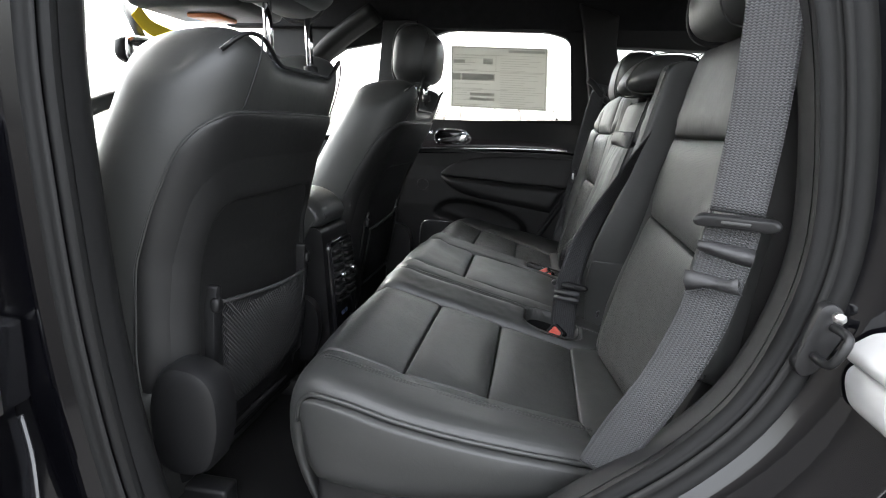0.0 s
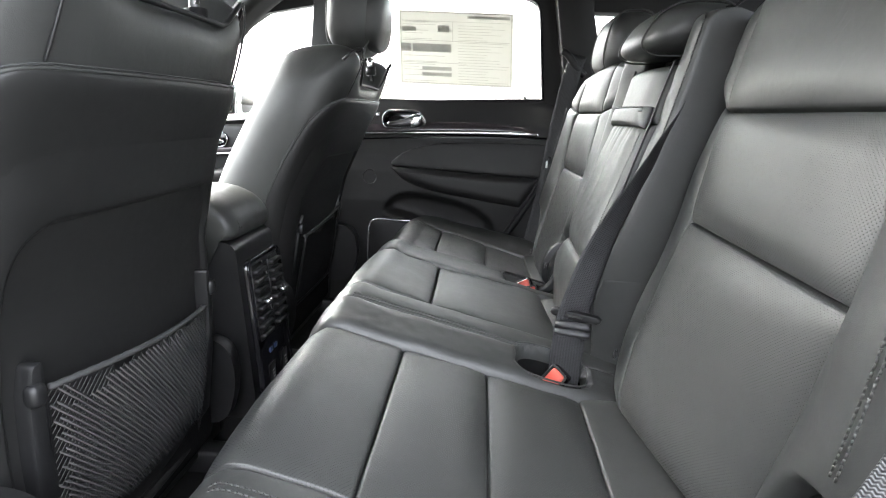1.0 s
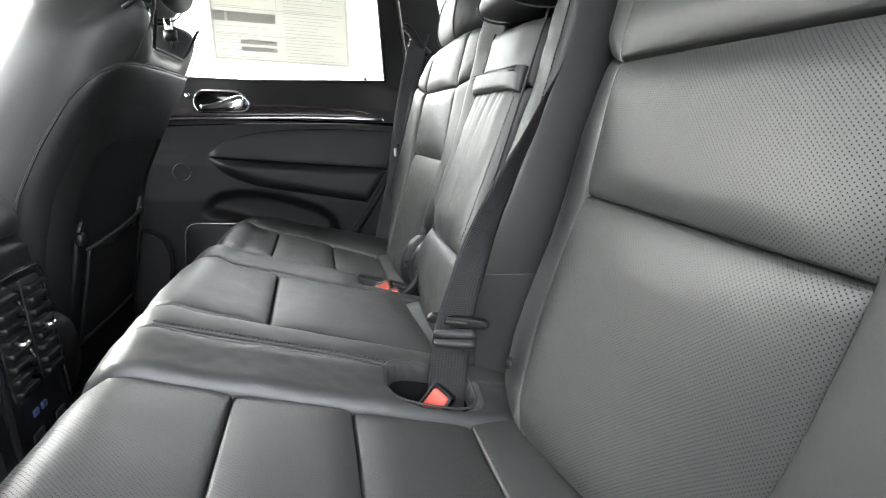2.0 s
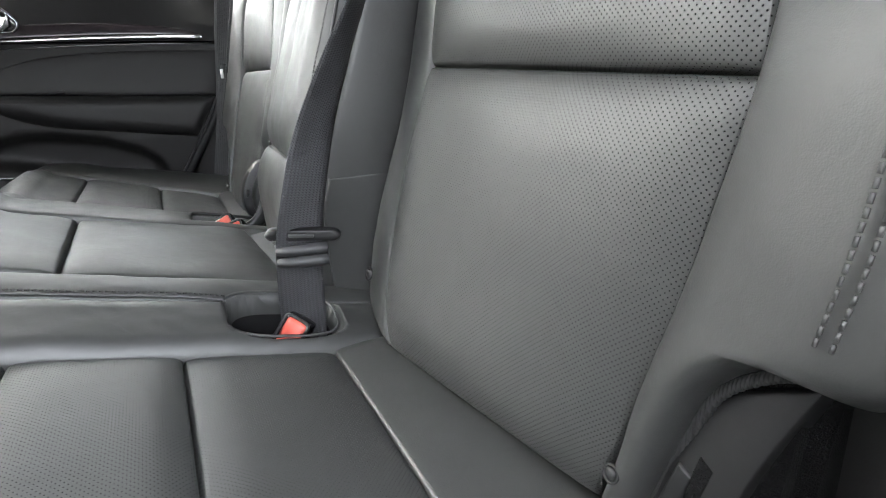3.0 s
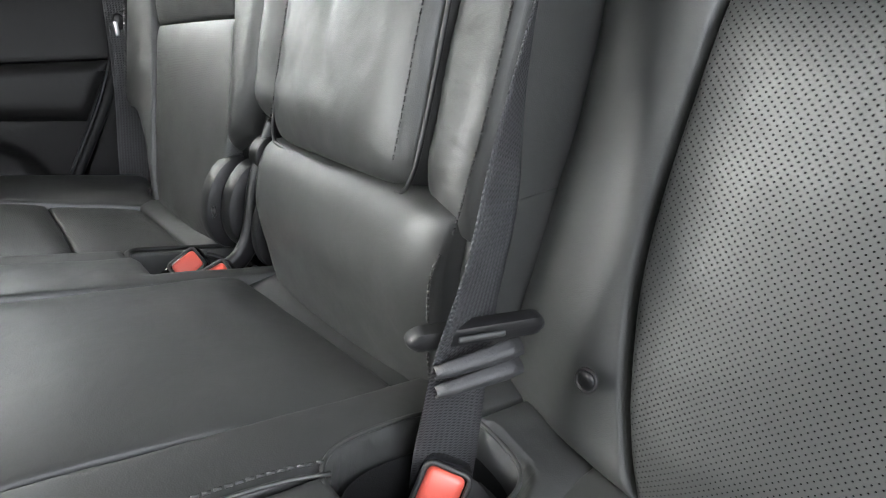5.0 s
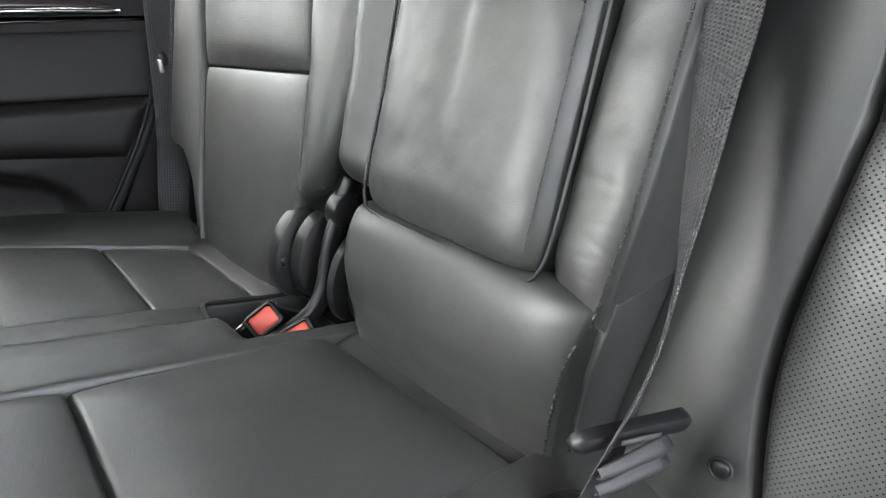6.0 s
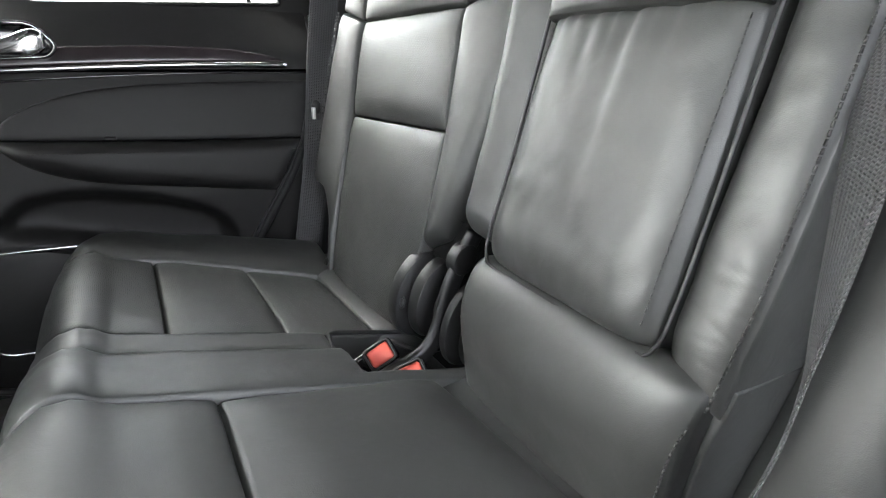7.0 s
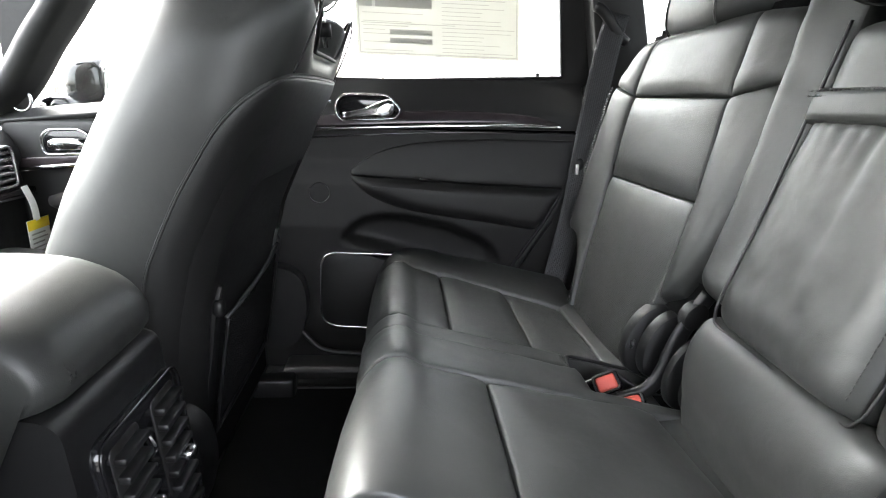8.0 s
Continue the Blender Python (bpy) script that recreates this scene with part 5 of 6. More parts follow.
# ---- front seats ----
def front_seat(yc, s, back, lean, dip, waist, head_z, label):
    """s: +1 where the seat's outer side is towards +y. back, lean: how far its rear face is moved back and tipped; dip: how deep its top edge is scooped; waist: how far its inner shoulder is drawn in."""
    fx = lambda z: back + lean * (z - 0.9) + float(np.interp(z, [0.57, 0.72, 0.86, 0.94, 1.02, 1.12, 1.20, 1.30], [-0.600, -0.562, -0.548, -0.532, -0.500, -0.450, -0.415, -0.385]))
    yy = lambda w: yc + s * w
    hw = 0.250
    seat = thing("front_seat", (back - 0.85, yc, FLOOR), label, "car seat", "front seats")

    # level section: half of it from the middle of the front round the bolster to the middle of the rear, as (across, forward)
    half = [(0.0, 0.135), (0.075, 0.138), (0.135, 0.160), (0.185, 0.190), (0.225, 0.182), (0.246, 0.145), (0.250, 0.100), (0.246, 0.062), (0.228, 0.030), (0.195, 0.012), (0.14, 0.004), (0.07, 0.001), (0.0, 0.0)]
    sec = np.array(spline([(p[0], p[1], 0.0) for p in half] + [(-p[0], p[1], 0.0) for p in half[-2::-1]], 97))[:-1, :2]
    run = np.r_[0, np.cumsum(np.linalg.norm(np.diff(sec, axis=0), axis=1))]
    run = run - run[48]
    slim = lambda z, w: float(np.interp(z, [0.57, 0.75, 1.10, 1.18, 1.27], [0.90, 1.0, 1.0, 0.985, 0.94])) * (1 - waist * (w < 0) * float(np.interp(z, [0.84, 0.95, 1.08], [0.0, 0.5, 1.0])))

    def top(w):
        k = abs(w) / hw
        rise = max(0.0, min(1.0, (k - 0.40) / 0.36))
        return 1.266 - dip * (1 - rise * rise * (3 - 2 * rise)) - 0.065 * max(0.0, (k - 0.80) / 0.20) ** 2

    verts, faces = [], []
    levels = [0, 0.004, 0.02] + [0.05 + 0.90 * k / 26 for k in range(27)] + [0.965, 0.98, 0.99, 0.997, 1.0]
    for v in levels:
        end = max(0.0, (v - 0.95) / 0.05)
        tuck = math.sqrt(max(0.0, 1 - end ** 2)) if v > 0.95 else (0.7 + 0.3 * min(1.0, v / 0.02))
        for w, d in sec:
            z = 0.585 + (top(w) - 0.585) * v
            k = slim(z, w) * (1 - 0.06 * (1 - tuck))
            deep = 0.075 + (d - 0.075) * (0.10 + 0.90 * tuck)
            verts.append((fx(z) - deep, yy(w * k), z))
    m = len(sec)
    for i in range(len(levels) - 1):
        for k in range(m):
            p, q = i * m + k, i * m + (k + 1) % m
            faces.append((p, q, q + m, p + m))
    last = (len(levels) - 1) * m
    bm = bmesh.new()
    bm.from_mesh(mesh_of(verts, faces + [tuple(range(m)), tuple(range(last, last + m))[::-1]]))
    bmesh.ops.triangulate(bm, faces=[f for f in bm.faces if len(f.verts) > 4])
    upper = [v for v in bm.verts if v.co.z > 1.13]
    for _ in range(10):
        bmesh.ops.smooth_vert(bm, verts=upper, factor=0.5, use_axis_x=True, use_axis_y=True, use_axis_z=True)
    part("backrest", mesh_bm(bm), M_LEATHER, seat, "smooth black leather backrest cover")

    def place(a, b, c):
        """A place on the rear of the backrest: a metres round from its middle, b high, c proud."""
        a = -a
        w, d = float(np.interp(a, run, sec[:, 0])), float(np.interp(a, run, sec[:, 1]))
        w2, d2 = float(np.interp(a + 0.004, run, sec[:, 0])), float(np.interp(a + 0.004, run, sec[:, 1]))
        tw, td = w2 - w, d2 - d
        size = math.hypot(tw, td) or 1.0
        nw, nd = td / size, -tw / size
        if nw * w + nd * (d - 0.08) < 0:
            nw, nd = -nw, -nd
        return (fx(b) - d - c * nd, yy((w + c * nw) * slim(b, w)), b)

    # hard shell on the rear face, wrapped round its corners
    side_run, lid = 0.268, 1.148
    shell_line = rounded([(-0.225, 0.575), (0.225, 0.575), (side_run, 0.75), (side_run, 0.98), (side_run - 0.012, lid), (0.10, lid + 0.002), (-0.10, lid + 0.002), (-side_run + 0.012, lid), (-side_run, 0.98), (-side_run, 0.75)], [0.02, 0.02, 0.06, 0.06, 0.10, 0.02, 0.02, 0.10, 0.06, 0.06], 9)

    def shell_sheet(n=40, rows=44):
        """The shell's skin, row by row between its outline's two sides."""
        line = np.array(spline([(a, b, 0) for a, b in shell_line + shell_line[:1]], 500))[:-1, :2]
        z_lo, z_hi = line[:, 1].min() + 0.0005, line[:, 1].max() - 0.0005
        vs, fs = [], []
        for j in range(rows):
            t = j / (rows - 1)
            z = z_lo + (z_hi - z_lo) * (t if t < 0.75 else 0.75 + 0.25 * math.sin((t - 0.75) / 0.25 * math.pi / 2))
            r = line[(line[:, 0] > 0), :]
            q = line[(line[:, 0] <= 0), :]
            right = r[np.argmin(np.abs(r[:, 1] - z)), 0]
            left = q[np.argmin(np.abs(q[:, 1] - z)), 0]
            for i in range(n):
                u = -math.cos(math.pi * i / (n - 1)) * 0.5 + 0.5
                a = left + (right - left) * u
                edge = min(u, 1 - u) * (right - left)
                up = min(z_hi - z, z - z_lo + 0.02)
                rise = 0.0015 + 0.0045 * min(1.0, min(edge, up) / 0.012) ** 0.5
                vs.append(place(a, z, rise))
        for j in range(rows - 1):
            for i in range(n - 1):
                q = j * n + i
                fs.append((q, q + 1, q + n + 1, q + n))
        sheet_bm = bmesh.new()
        sheet_bm.from_mesh(mesh_of(vs, fs))
        return mesh_bm(sheet_bm)

    shell = part("back_shell", shell_sheet(), M_SHELL, seat, "dull black hard plastic seat back shell")
    part("shell_seam", tube([place(a, b, 0.002) for a, b in shell_line], 0.0022, 6, 0, True), M_LEATHER, seat)
    part("shell_stitching", tube([place(a, b, 0.0042) for a, b in rounded([(side_run + 0.002, 0.70), (side_run + 0.002, 0.98), (side_run - 0.010, lid + 0.003), (0.10, lid + 0.005), (-0.10, lid + 0.005), (-side_run + 0.010, lid + 0.003), (-side_run - 0.002, 0.98), (-side_run - 0.002, 0.70)], [0, 0.06, 0.10, 0.02, 0.02, 0.10, 0.06, 0], 9)], 0.0007, 5), M_THREAD, seat, "pale seam thread")
    # raised rim round a recessed field
    inner = rounded([(-0.172, 0.60), (0.172, 0.60), (0.188, 0.78), (0.186, 1.025), (-0.180, 1.030), (-0.188, 0.92), (-0.182, 0.78)], [0.02, 0.02, 0.04, 0.05, 0.06, 0.04, 0.04], 9)
    mid = np.array([0.0, 0.84])

    def turned_round(line):
        """The outline at even angles about its middle."""
        p = np.array(spline([(a, b, 0) for a, b in line + line[:1]], 400))[:-1, :2] - mid
        ang = np.arctan2(p[:, 1], p[:, 0])
        k = np.argsort(ang)
        want = np.linspace(-math.pi, math.pi, 121)[:-1]
        rad = np.interp(want, ang[k], np.hypot(p[k, 0], p[k, 1]), period=2 * math.pi)
        return np.stack([mid[0] + rad * np.cos(want), mid[1] + rad * np.sin(want)], 1)

    o, q = turned_round(shell_line), turned_round(inner)
    bands = [(o * (1 - w) + q * w, 1.0, 0.0045 + 0.0085 * (0.5 - 0.5 * math.cos(math.pi * (w - 0.35) / 0.65))) for w in np.linspace(0.35, 1.0, 9)]
    bands += [(q, 1.0 - 0.055 * w, 0.013 - 0.009 * (0.5 - 0.5 * math.cos(math.pi * w))) for w in np.linspace(0.1, 1.0, 9)]
    rv = [place(mid[0] + (p[0] - mid[0]) * k, mid[1] + (p[1] - mid[1]) * k, c) for line, k, c in bands for p in line]
    rf = [(r * 120 + i, r * 120 + (i + 1) % 120, (r + 1) * 120 + (i + 1) % 120, (r + 1) * 120 + i) for r in range(len(bands) - 1) for i in range(120)]
    rim_bm = bmesh.new()
    rim_bm.from_mesh(mesh_of(rv, rf))
    part("shell_rim", mesh_bm(rim_bm), M_SHELL, shell, "raised rim of the seat back shell")
    # elastic net between two hooks
    for a in (-0.160, 0.160):
        k = 1 if a < 0 else -1
        post = rounded([(a - 0.006 * k, 0.892), (a + 0.006 * k, 0.892), (a + 0.008 * k, 0.80), (a + 0.026 * k, 0.655), (a - 0.014 * k, 0.655), (a - 0.011 * k, 0.80), (a - 0.010 * k, 0.855)], 0.006, 4)
        proud = 0.024 if s < 0 else 0.012
        hk = part("net_hook", slab(post, lambda p, q, c: place(p, q, proud + c), 0.020, 0.004), M_PLASTIC, shell, "black plastic net hook")
        part("hook_tip", blob(place(a - 0.004 * k, 0.862, proud), (0.008, 0.009, 0.012), (2.8, 2.8), (14, 10)), M_PLASTIC, hk)
    bits = []
    rnd = random.Random(3)
    w0, w1, zt0, zt1, zb = -0.142, 0.150, 0.838, 0.862, 0.668
    topz = lambda a: zt0 + (zt1 - zt0) * (a - w0) / (w1 - w0)
    loose = 1.0 if s < 0 else 0.15
    bow = lambda a, b: 0.012 + 0.010 * loose + 0.014 * loose * math.sin(math.pi * (a - w0) / (w1 - w0)) * (0.35 + 0.65 * (b - zb) / 0.19)
    for sign in (1, -1):
        for k in range(-32, 76):
            inside = []
            for j in range(81):
                b = zb + 0.20 * j / 80
                a = w0 + 0.0068 * k + sign * 0.85 * (b - zb)
                if w0 <= a <= w1 and b <= topz(a):
                    inside.append((a, b))
            pts = [place(a, b, bow(a, b) + 0.0006 * sign) for a, b in inside[:: max(1, len(inside) // 7)]]
            if len(pts) > 1:
                bits.append(tube(pts, 0.0012 if sign > 0 else 0.0005, 4))
    # far net in darker carpet black: shade there put into its colour
    net = part("map_net", join(bits), M_NET if s < 0 else M_CARPET, shell, "black elastic map net")
    tagged(net, kind="stuff")
    part("net_top_cord", tube([place(a, topz(a) + 0.0012 * (i % 2), bow(a, topz(a)) + 0.001) for i, a in enumerate(np.linspace(w0, w1, 40))], 0.0034, 6), M_NET, net, "thick elastic top cord")
    part("net_low_cord", tube([place(w1, topz(w1), 0.018), place(w1, zb + 0.02, 0.018), place(w1 - 0.02, zb, 0.02), place(w0 + 0.02, zb, 0.02), place(w0, zb + 0.01, 0.018), place(w0, topz(w0), 0.018)], 0.0030, 6, 50), M_PLASTIC, net)
    # shoulder seams
    for a in (-0.185, 0.185):
        part("shoulder_seam", tube([place(a, lid + 0.004, 0.0004), place(a * 0.99, 1.185, 0.0004), place(a * 0.98, 1.225, 0.0003), place(a * 0.975, 1.252, -0.006)], 0.0015, 5, 24), M_PLASTIC, seat)
    lip = []
    for w, d in sec[30:67]:
        z = 0.585 + (top(w) - 0.585) * 0.978
        tuck = math.sqrt(1 - 0.56 ** 2)
        lip.append((fx(z) - 0.075 - (d - 0.075) * (0.10 + 0.90 * tuck) + 0.002, yy(w * slim(z, w) * (1 - 0.06 * (1 - tuck))), z - 0.001))
    part("top_piping", tube(lip, 0.0032, 6), M_PLASTIC, seat, "piping along the scooped top edge")
    # headrest on chrome posts
    hx, hz = fx(1.25) - 0.062, head_z
    bend = lambda a, b, c: (a - 0.8 * b * b + 0.05 * c, b, c - 0.25 * b * b)
    head = part("headrest", blob((hx, yc, hz), (0.054, 0.130, 0.084), (2.8, 3.0), (44, 30), bend), M_LEATHER, seat, "black leather headrest")
    part("rear_cover", blob((hx + 0.030, yc, hz - 0.006), (0.042, 0.100, 0.068), (3.2, 3.0), (30, 18), bend), M_LEATHER, head, "raised leather rear of the headrest")
    for w in (-0.082, 0.082):
        ring = [np.array((hx, yc, hz)) + np.array(bend(0.0545 * math.copysign(abs(math.cos(a)) ** 0.70, math.cos(a)) * 0.955, w, 0.0845 * math.copysign(abs(math.sin(a)) ** 0.68, math.sin(a)) * 0.985)) for a in np.linspace(0, 2 * math.pi, 44, endpoint=False)]
        part("seam", tube(ring, 0.0017, 6, 0, True), M_LEATHER, head)
    for w in (-0.075, 0.075):
        part("headrest_post", tube([(hx + 0.005, yc + w, hz - 0.05), (hx + 0.012, yc + w, 1.20)], 0.0068, 14), M_CHROME, seat, "chrome headrest post")
        part("post_guide", tube([(hx + 0.011, yc + w, 1.235), (hx + 0.012, yc + w, 1.215)], 0.013, 14), M_PLASTIC, seat)
    # cushion, recliner cover and rails
    xb = fx(0.70)
    part("seat_cushion", pad([(xb - 0.02, yy(-0.25), 0.72), (xb - 0.25, yy(-0.26), 0.76), (xb - 0.52, yy(-0.25), 0.80)], [(xb - 0.02, yy(0.25), 0.72), (xb - 0.25, yy(0.26), 0.76), (xb - 0.52, yy(0.25), 0.80)], (0, 0, 1), 0.05, (0.07, 0.07, 0.04, 0.07), 24, 26, 0.0, 0.16), M_LEATHER, seat, "black leather front seat cushion")
    cover = rounded([(-0.046, -0.112), (0.038, -0.112), (0.062, -0.02), (0.046, 0.056), (-0.030, 0.066), (-0.058, 0.0)], 0.045, 9)
    part("recliner_cover", slab([(a + xb + 0.018, b + 0.735) for a, b in cover], lambda a, b, c: (a, yy(0.258) + s * c, b), 0.050, 0.015), M_PLASTIC, seat, "rounded black plastic recliner cover")
    part("inner_cover", slab([(a * 0.9 + xb - 0.02, b * 0.9 + 0.70) for a, b in cover], lambda a, b, c: (a, yy(-0.255) - s * c, b), 0.045, 0.025), M_PLASTIC, seat, "rounded black plastic recliner cover")
    for w in (-0.19, 0.19):
        part("seat_rail", box((xb - 0.48, yy(w) - 0.02, FLOOR), (xb + 0.05, yy(w) + 0.02, FLOOR + 0.05), 0.006), M_PLASTIC, seat, "black steel seat rail")
    part("seat_frame", box((xb - 0.45, yc - 0.22, FLOOR + 0.05), (xb - 0.01, yc + 0.22, 0.66), 0.02), M_CARPET, seat)
    return seat


driver = front_seat(-0.369, -1, 0.0, -0.07, 0.034, 0.28, 1.395, "black leather front seat with a net map pocket on its shell")
airbag = part("airbag_label", box((-0.688, -0.489, 1.168), (-0.658, -0.485, 1.207), 0.0015), M_INK, driver, "small black cloth label with pale print")
part("label_tape", box((-0.662, -0.492, 1.174), (-0.560, -0.486, 1.200), 0.002), M_LEATHER, airbag)
for k in range(3):
    part("print_bar", box((-0.682 + 0.004 * (k % 2), -0.4905, 1.175 + 0.009 * k), (-0.665, -0.4885, 1.180 + 0.009 * k), 0.0005, 1), M_INK_PALE, airbag)
front_seat(0.392, 1, 0.012, 0.05, 0.070, 0.0, 1.335, "black leather front seat with a flat map pocket on its shell")

# ---- centre console ----
console = thing("centre_console", (-0.75, 0.0, FLOOR), "black centre console with rear air vents and a padded lid", "console")
part("body", slab(rounded([(-1.20, 0.53), (-0.535, 0.53), (-0.506, 0.60), (-0.530, 0.898), (-0.60, 0.905), (-1.20, 0.86)], [0.02, 0.02, 0.03, 0.02, 0.03, 0.02]), lambda a, b, c: (a, 0.096 + c, b), 0.184, 0.02), M_PLASTIC, console, "dull black console body")
part("lid", pad([(-0.556, -0.088, 0.902), (-0.548, -0.090, 0.926), (-0.580, -0.090, 0.954), (-0.66, -0.090, 0.963), (-0.98, -0.088, 0.957)], [(-0.556, 0.084, 0.902), (-0.548, 0.086, 0.926), (-0.580, 0.086, 0.954), (-0.66, 0.086, 0.963), (-0.98, 0.086, 0.957)], (0.5, 0, 1), 0.018, (0.035, 0.035, 0.02, 0.05), 26, 36, 0.004, 0.07, wrinkle=0.001), M_LEATHER, console, "padded black leather armrest lid")
for dy in (-0.085, -0.079):
    part("stitching", stitches([(-0.540, dy + 0.02, 0.908), (-0.530, dy + 0.02, 0.928), (-0.570, dy + 0.02, 0.967), (-0.66, dy + 0.02, 0.9815), (-0.95, dy + 0.02, 0.975)], 0.006, 0.0042, 0.0007), M_THREAD, console)


def vent_face(a, b, c):
    """Places points of the rear vent panel: a across, b up, c proud."""
    return (-0.502 - 0.10 * (b - 0.60) + c, a + 0.006, b + 0.026 * (b - 0.60) / 0.235)


plate = part("vent_panel", slab(rounded([(-0.072, 0.600), (0.072, 0.600), (0.074, 0.835), (-0.074, 0.835)], 0.018), lambda a, b, c: vent_face(a, b, c + 0.006), 0.03, 0.006), M_GLOSS, console, "gloss black rear vent panel")
part("panel_edge", tube([vent_face(a, b, 0.007) for a, b in rounded([(-0.072, 0.600), (0.072, 0.600), (0.074, 0.835), (-0.074, 0.835)], 0.018)], 0.0018, 6, 0, True), M_GLOSS, plate)
for s in (-1, 1):
    cx = s * 0.037
    vent = part("air_vent", slab(rounded([(cx - 0.025, 0.695), (cx + 0.025, 0.695), (cx + 0.025, 0.825), (cx - 0.025, 0.825)], 0.008), lambda a, b, c: vent_face(a, b, c + 0.0075), 0.006, 0.002), M_SHELL, plate, "rear air vent")
    for k in range(8):
        z = 0.703 + 0.0155 * k
        part("slat", box(vent_face(cx - 0.022, z, 0.006), vent_face(cx + 0.022, z + 0.0065, 0.0175), 0.001, 1), M_PLASTIC, vent)
    part("vent_knob", blob(vent_face(cx, 0.762, 0.020), (0.008, 0.009, 0.006), (3, 3), (12, 8)), M_SATIN, vent, "small silver vent slider")
    part("vent_icon", tube([vent_face(0.003, 0.79 - 0.06 * (s > 0), 0.0085), vent_face(0.0, 0.797 - 0.06 * (s > 0), 0.0085), vent_face(-0.003, 0.803 - 0.06 * (s > 0), 0.0085)], 0.0012, 5), M_WHITE, plate)
for k, (a, b) in enumerate(((-0.030, 0.664), (-0.008, 0.664))):
    part("usb_port", box(vent_face(a, b, 0.004), vent_face(a + 0.014, b + 0.009, 0.0085), 0.001, 1), plain("blue_port", (0.03, 0.05, 0.12), (0.3, 0.4)) if not k else bpy.data.materials["blue_port"], plate, "blue port opening")
for a in (-0.045, 0.018):
    sw = part("seat_heat_switch", box(vent_face(a, 0.615, 0.004), vent_face(a + 0.028, 0.648, 0.010), 0.003), M_PLASTIC, plate, "black rocker switch")
    for k in range(3):
        part("switch_mark", box(vent_face(a + 0.009, 0.622 + 0.006 * k, 0.0095), vent_face(a + 0.018, 0.6245 + 0.006 * k, 0.0108), 0.0003, 1), M_INK_PALE, sw)
console.location.x -= 0.012

# ---- front of the cabin ----
dash = thing("dashboard", (-1.2, 0.0, 0.8), "black dashboard with silver-rimmed air vents", "dashboard")
part("top", pad([(-1.06, -0.70, 0.985), (-1.10, -0.70, 1.045), (-1.25, -0.70, 1.06), (-1.52, -0.70, 1.04)], [(-1.06, 0.71, 0.985), (-1.10, 0.71, 1.045), (-1.25, 0.71, 1.06), (-1.52, 0.71, 1.04)], (0.3, 0, 1), 0.015, (0.02, 0.02, 0.02, 0.02), 20, 24, 0, 0.1), M_VINYL, dash, "soft black dashboard top")
part("fascia", box((-1.20, -0.70, 0.72), (-1.05, 0.71, 0.985), 0.03, 3), M_VINYL_LOW, dash, "black fascia")
part("trim_line", box((-1.058, -0.70, 0.925), (-1.040, 0.71, 0.937), 0.003), M_WOODTRIM, dash)
part("silver_line", box((-1.050, -0.70, 0.920), (-1.0385, 0.71, 0.925), 0.001), M_CHROME, dash)
for y in (0.62, 0.10, -0.10, -0.62):
    ring = rounded([(y - 0.045, 0.945), (y + 0.045, 0.945), (y + 0.040, 1.020), (y - 0.045, 1.020)], 0.016)
    v = part("dash_vent", slab(ring, lambda a, b, c: (-1.045 + c, a, b), 0.02, 0.004), M_GLOSS, dash, "air vent with silver rim")
    part("vent_rim", tube([(-1.043, a, b) for a, b in ring], 0.004, 6, 0, True), M_CHROME, v)
    for k in range(5):
        part("slat", box((-1.048, y - 0.036, 0.955 + 0.013 * k), (-1.038, y + 0.034, 0.9605 + 0.013 * k), 0.001, 1), M_SATIN, v)
wheel = thing("steering_wheel", (-0.86, -0.36, 0.95), "black leather steering wheel with a silver badge ring", "steering wheel")
wc, wt = Vector((-0.86, -0.36, 1.00)), turned(0, 24, 0)
wp = lambda a, b, c=0.0: tuple(wc + wt @ Vector((c, a, b)))
part("rim", tube([wp(0.185 * math.cos(a), 0.185 * math.sin(a)) for a in np.linspace(0, 2 * math.pi, 48, endpoint=False)], 0.0145, 10, 0, True), M_LEATHER, wheel, "leather wheel rim")
part("hub", slab(rounded([(-0.085, -0.05), (0.085, -0.05), (0.075, 0.055), (-0.075, 0.055)], 0.03), lambda a, b, c: wp(a, b, c + 0.01), 0.05, 0.015), M_VINYL_LOW, wheel)
for a, b in ((-1, 0.0), (1, 0.0), (0, -1)):
    part("spoke", tube([wp(0.06 * a, 0.05 * b), wp(0.178 * a, 0.178 * b)], 0.013, 8), M_SATIN, wheel, "silver wheel spoke")
part("badge_ring", tube([wp(0.028 * math.cos(a), 0.028 * math.sin(a), 0.012) for a in np.linspace(0, 2 * math.pi, 24, endpoint=False)], 0.002, 6, 0, True), M_CHROME, wheel)

# far front door, pillar and mirror
fdoor = thing("car_door", (-0.85, 0.78, 0.55), "closed front car door with black trim and chrome handle", "car door", kind="structure")
FW = [(-1.085, 1.082), (-0.645, 1.125), (-0.632, 1.435), (-0.80, 1.405), (-0.90, 1.34)]
part("lower_panel", box((-1.10, 0.715, 0.50), (-0.665, 0.79, 1.075), 0.02, 3), M_VINYL_LOW, fdoor)
part("upper_panel", pad([(-1.10, 0.715, 1.06), (-0.665, 0.715, 1.105)], [(-1.10, 0.765, 1.082), (-0.665, 0.765, 1.125)], (0, -1, 0.6), 0.006, (0.01,) * 4, 10, 10), M_VINYL, fdoor)
part("window_frame", frame_plate([(-1.10, 1.03), (-0.62, 1.03), (-0.62, 1.52), (-1.10, 1.52)], FW, 0.77, 0.03), M_VINYL_LOW, fdoor, smooth=False)
hb = rounded([(-1.010, 1.000), (-0.925, 1.005), (-0.915, 1.035), (-0.935, 1.052), (-1.00, 1.050), (-1.015, 1.03)], 0.014)
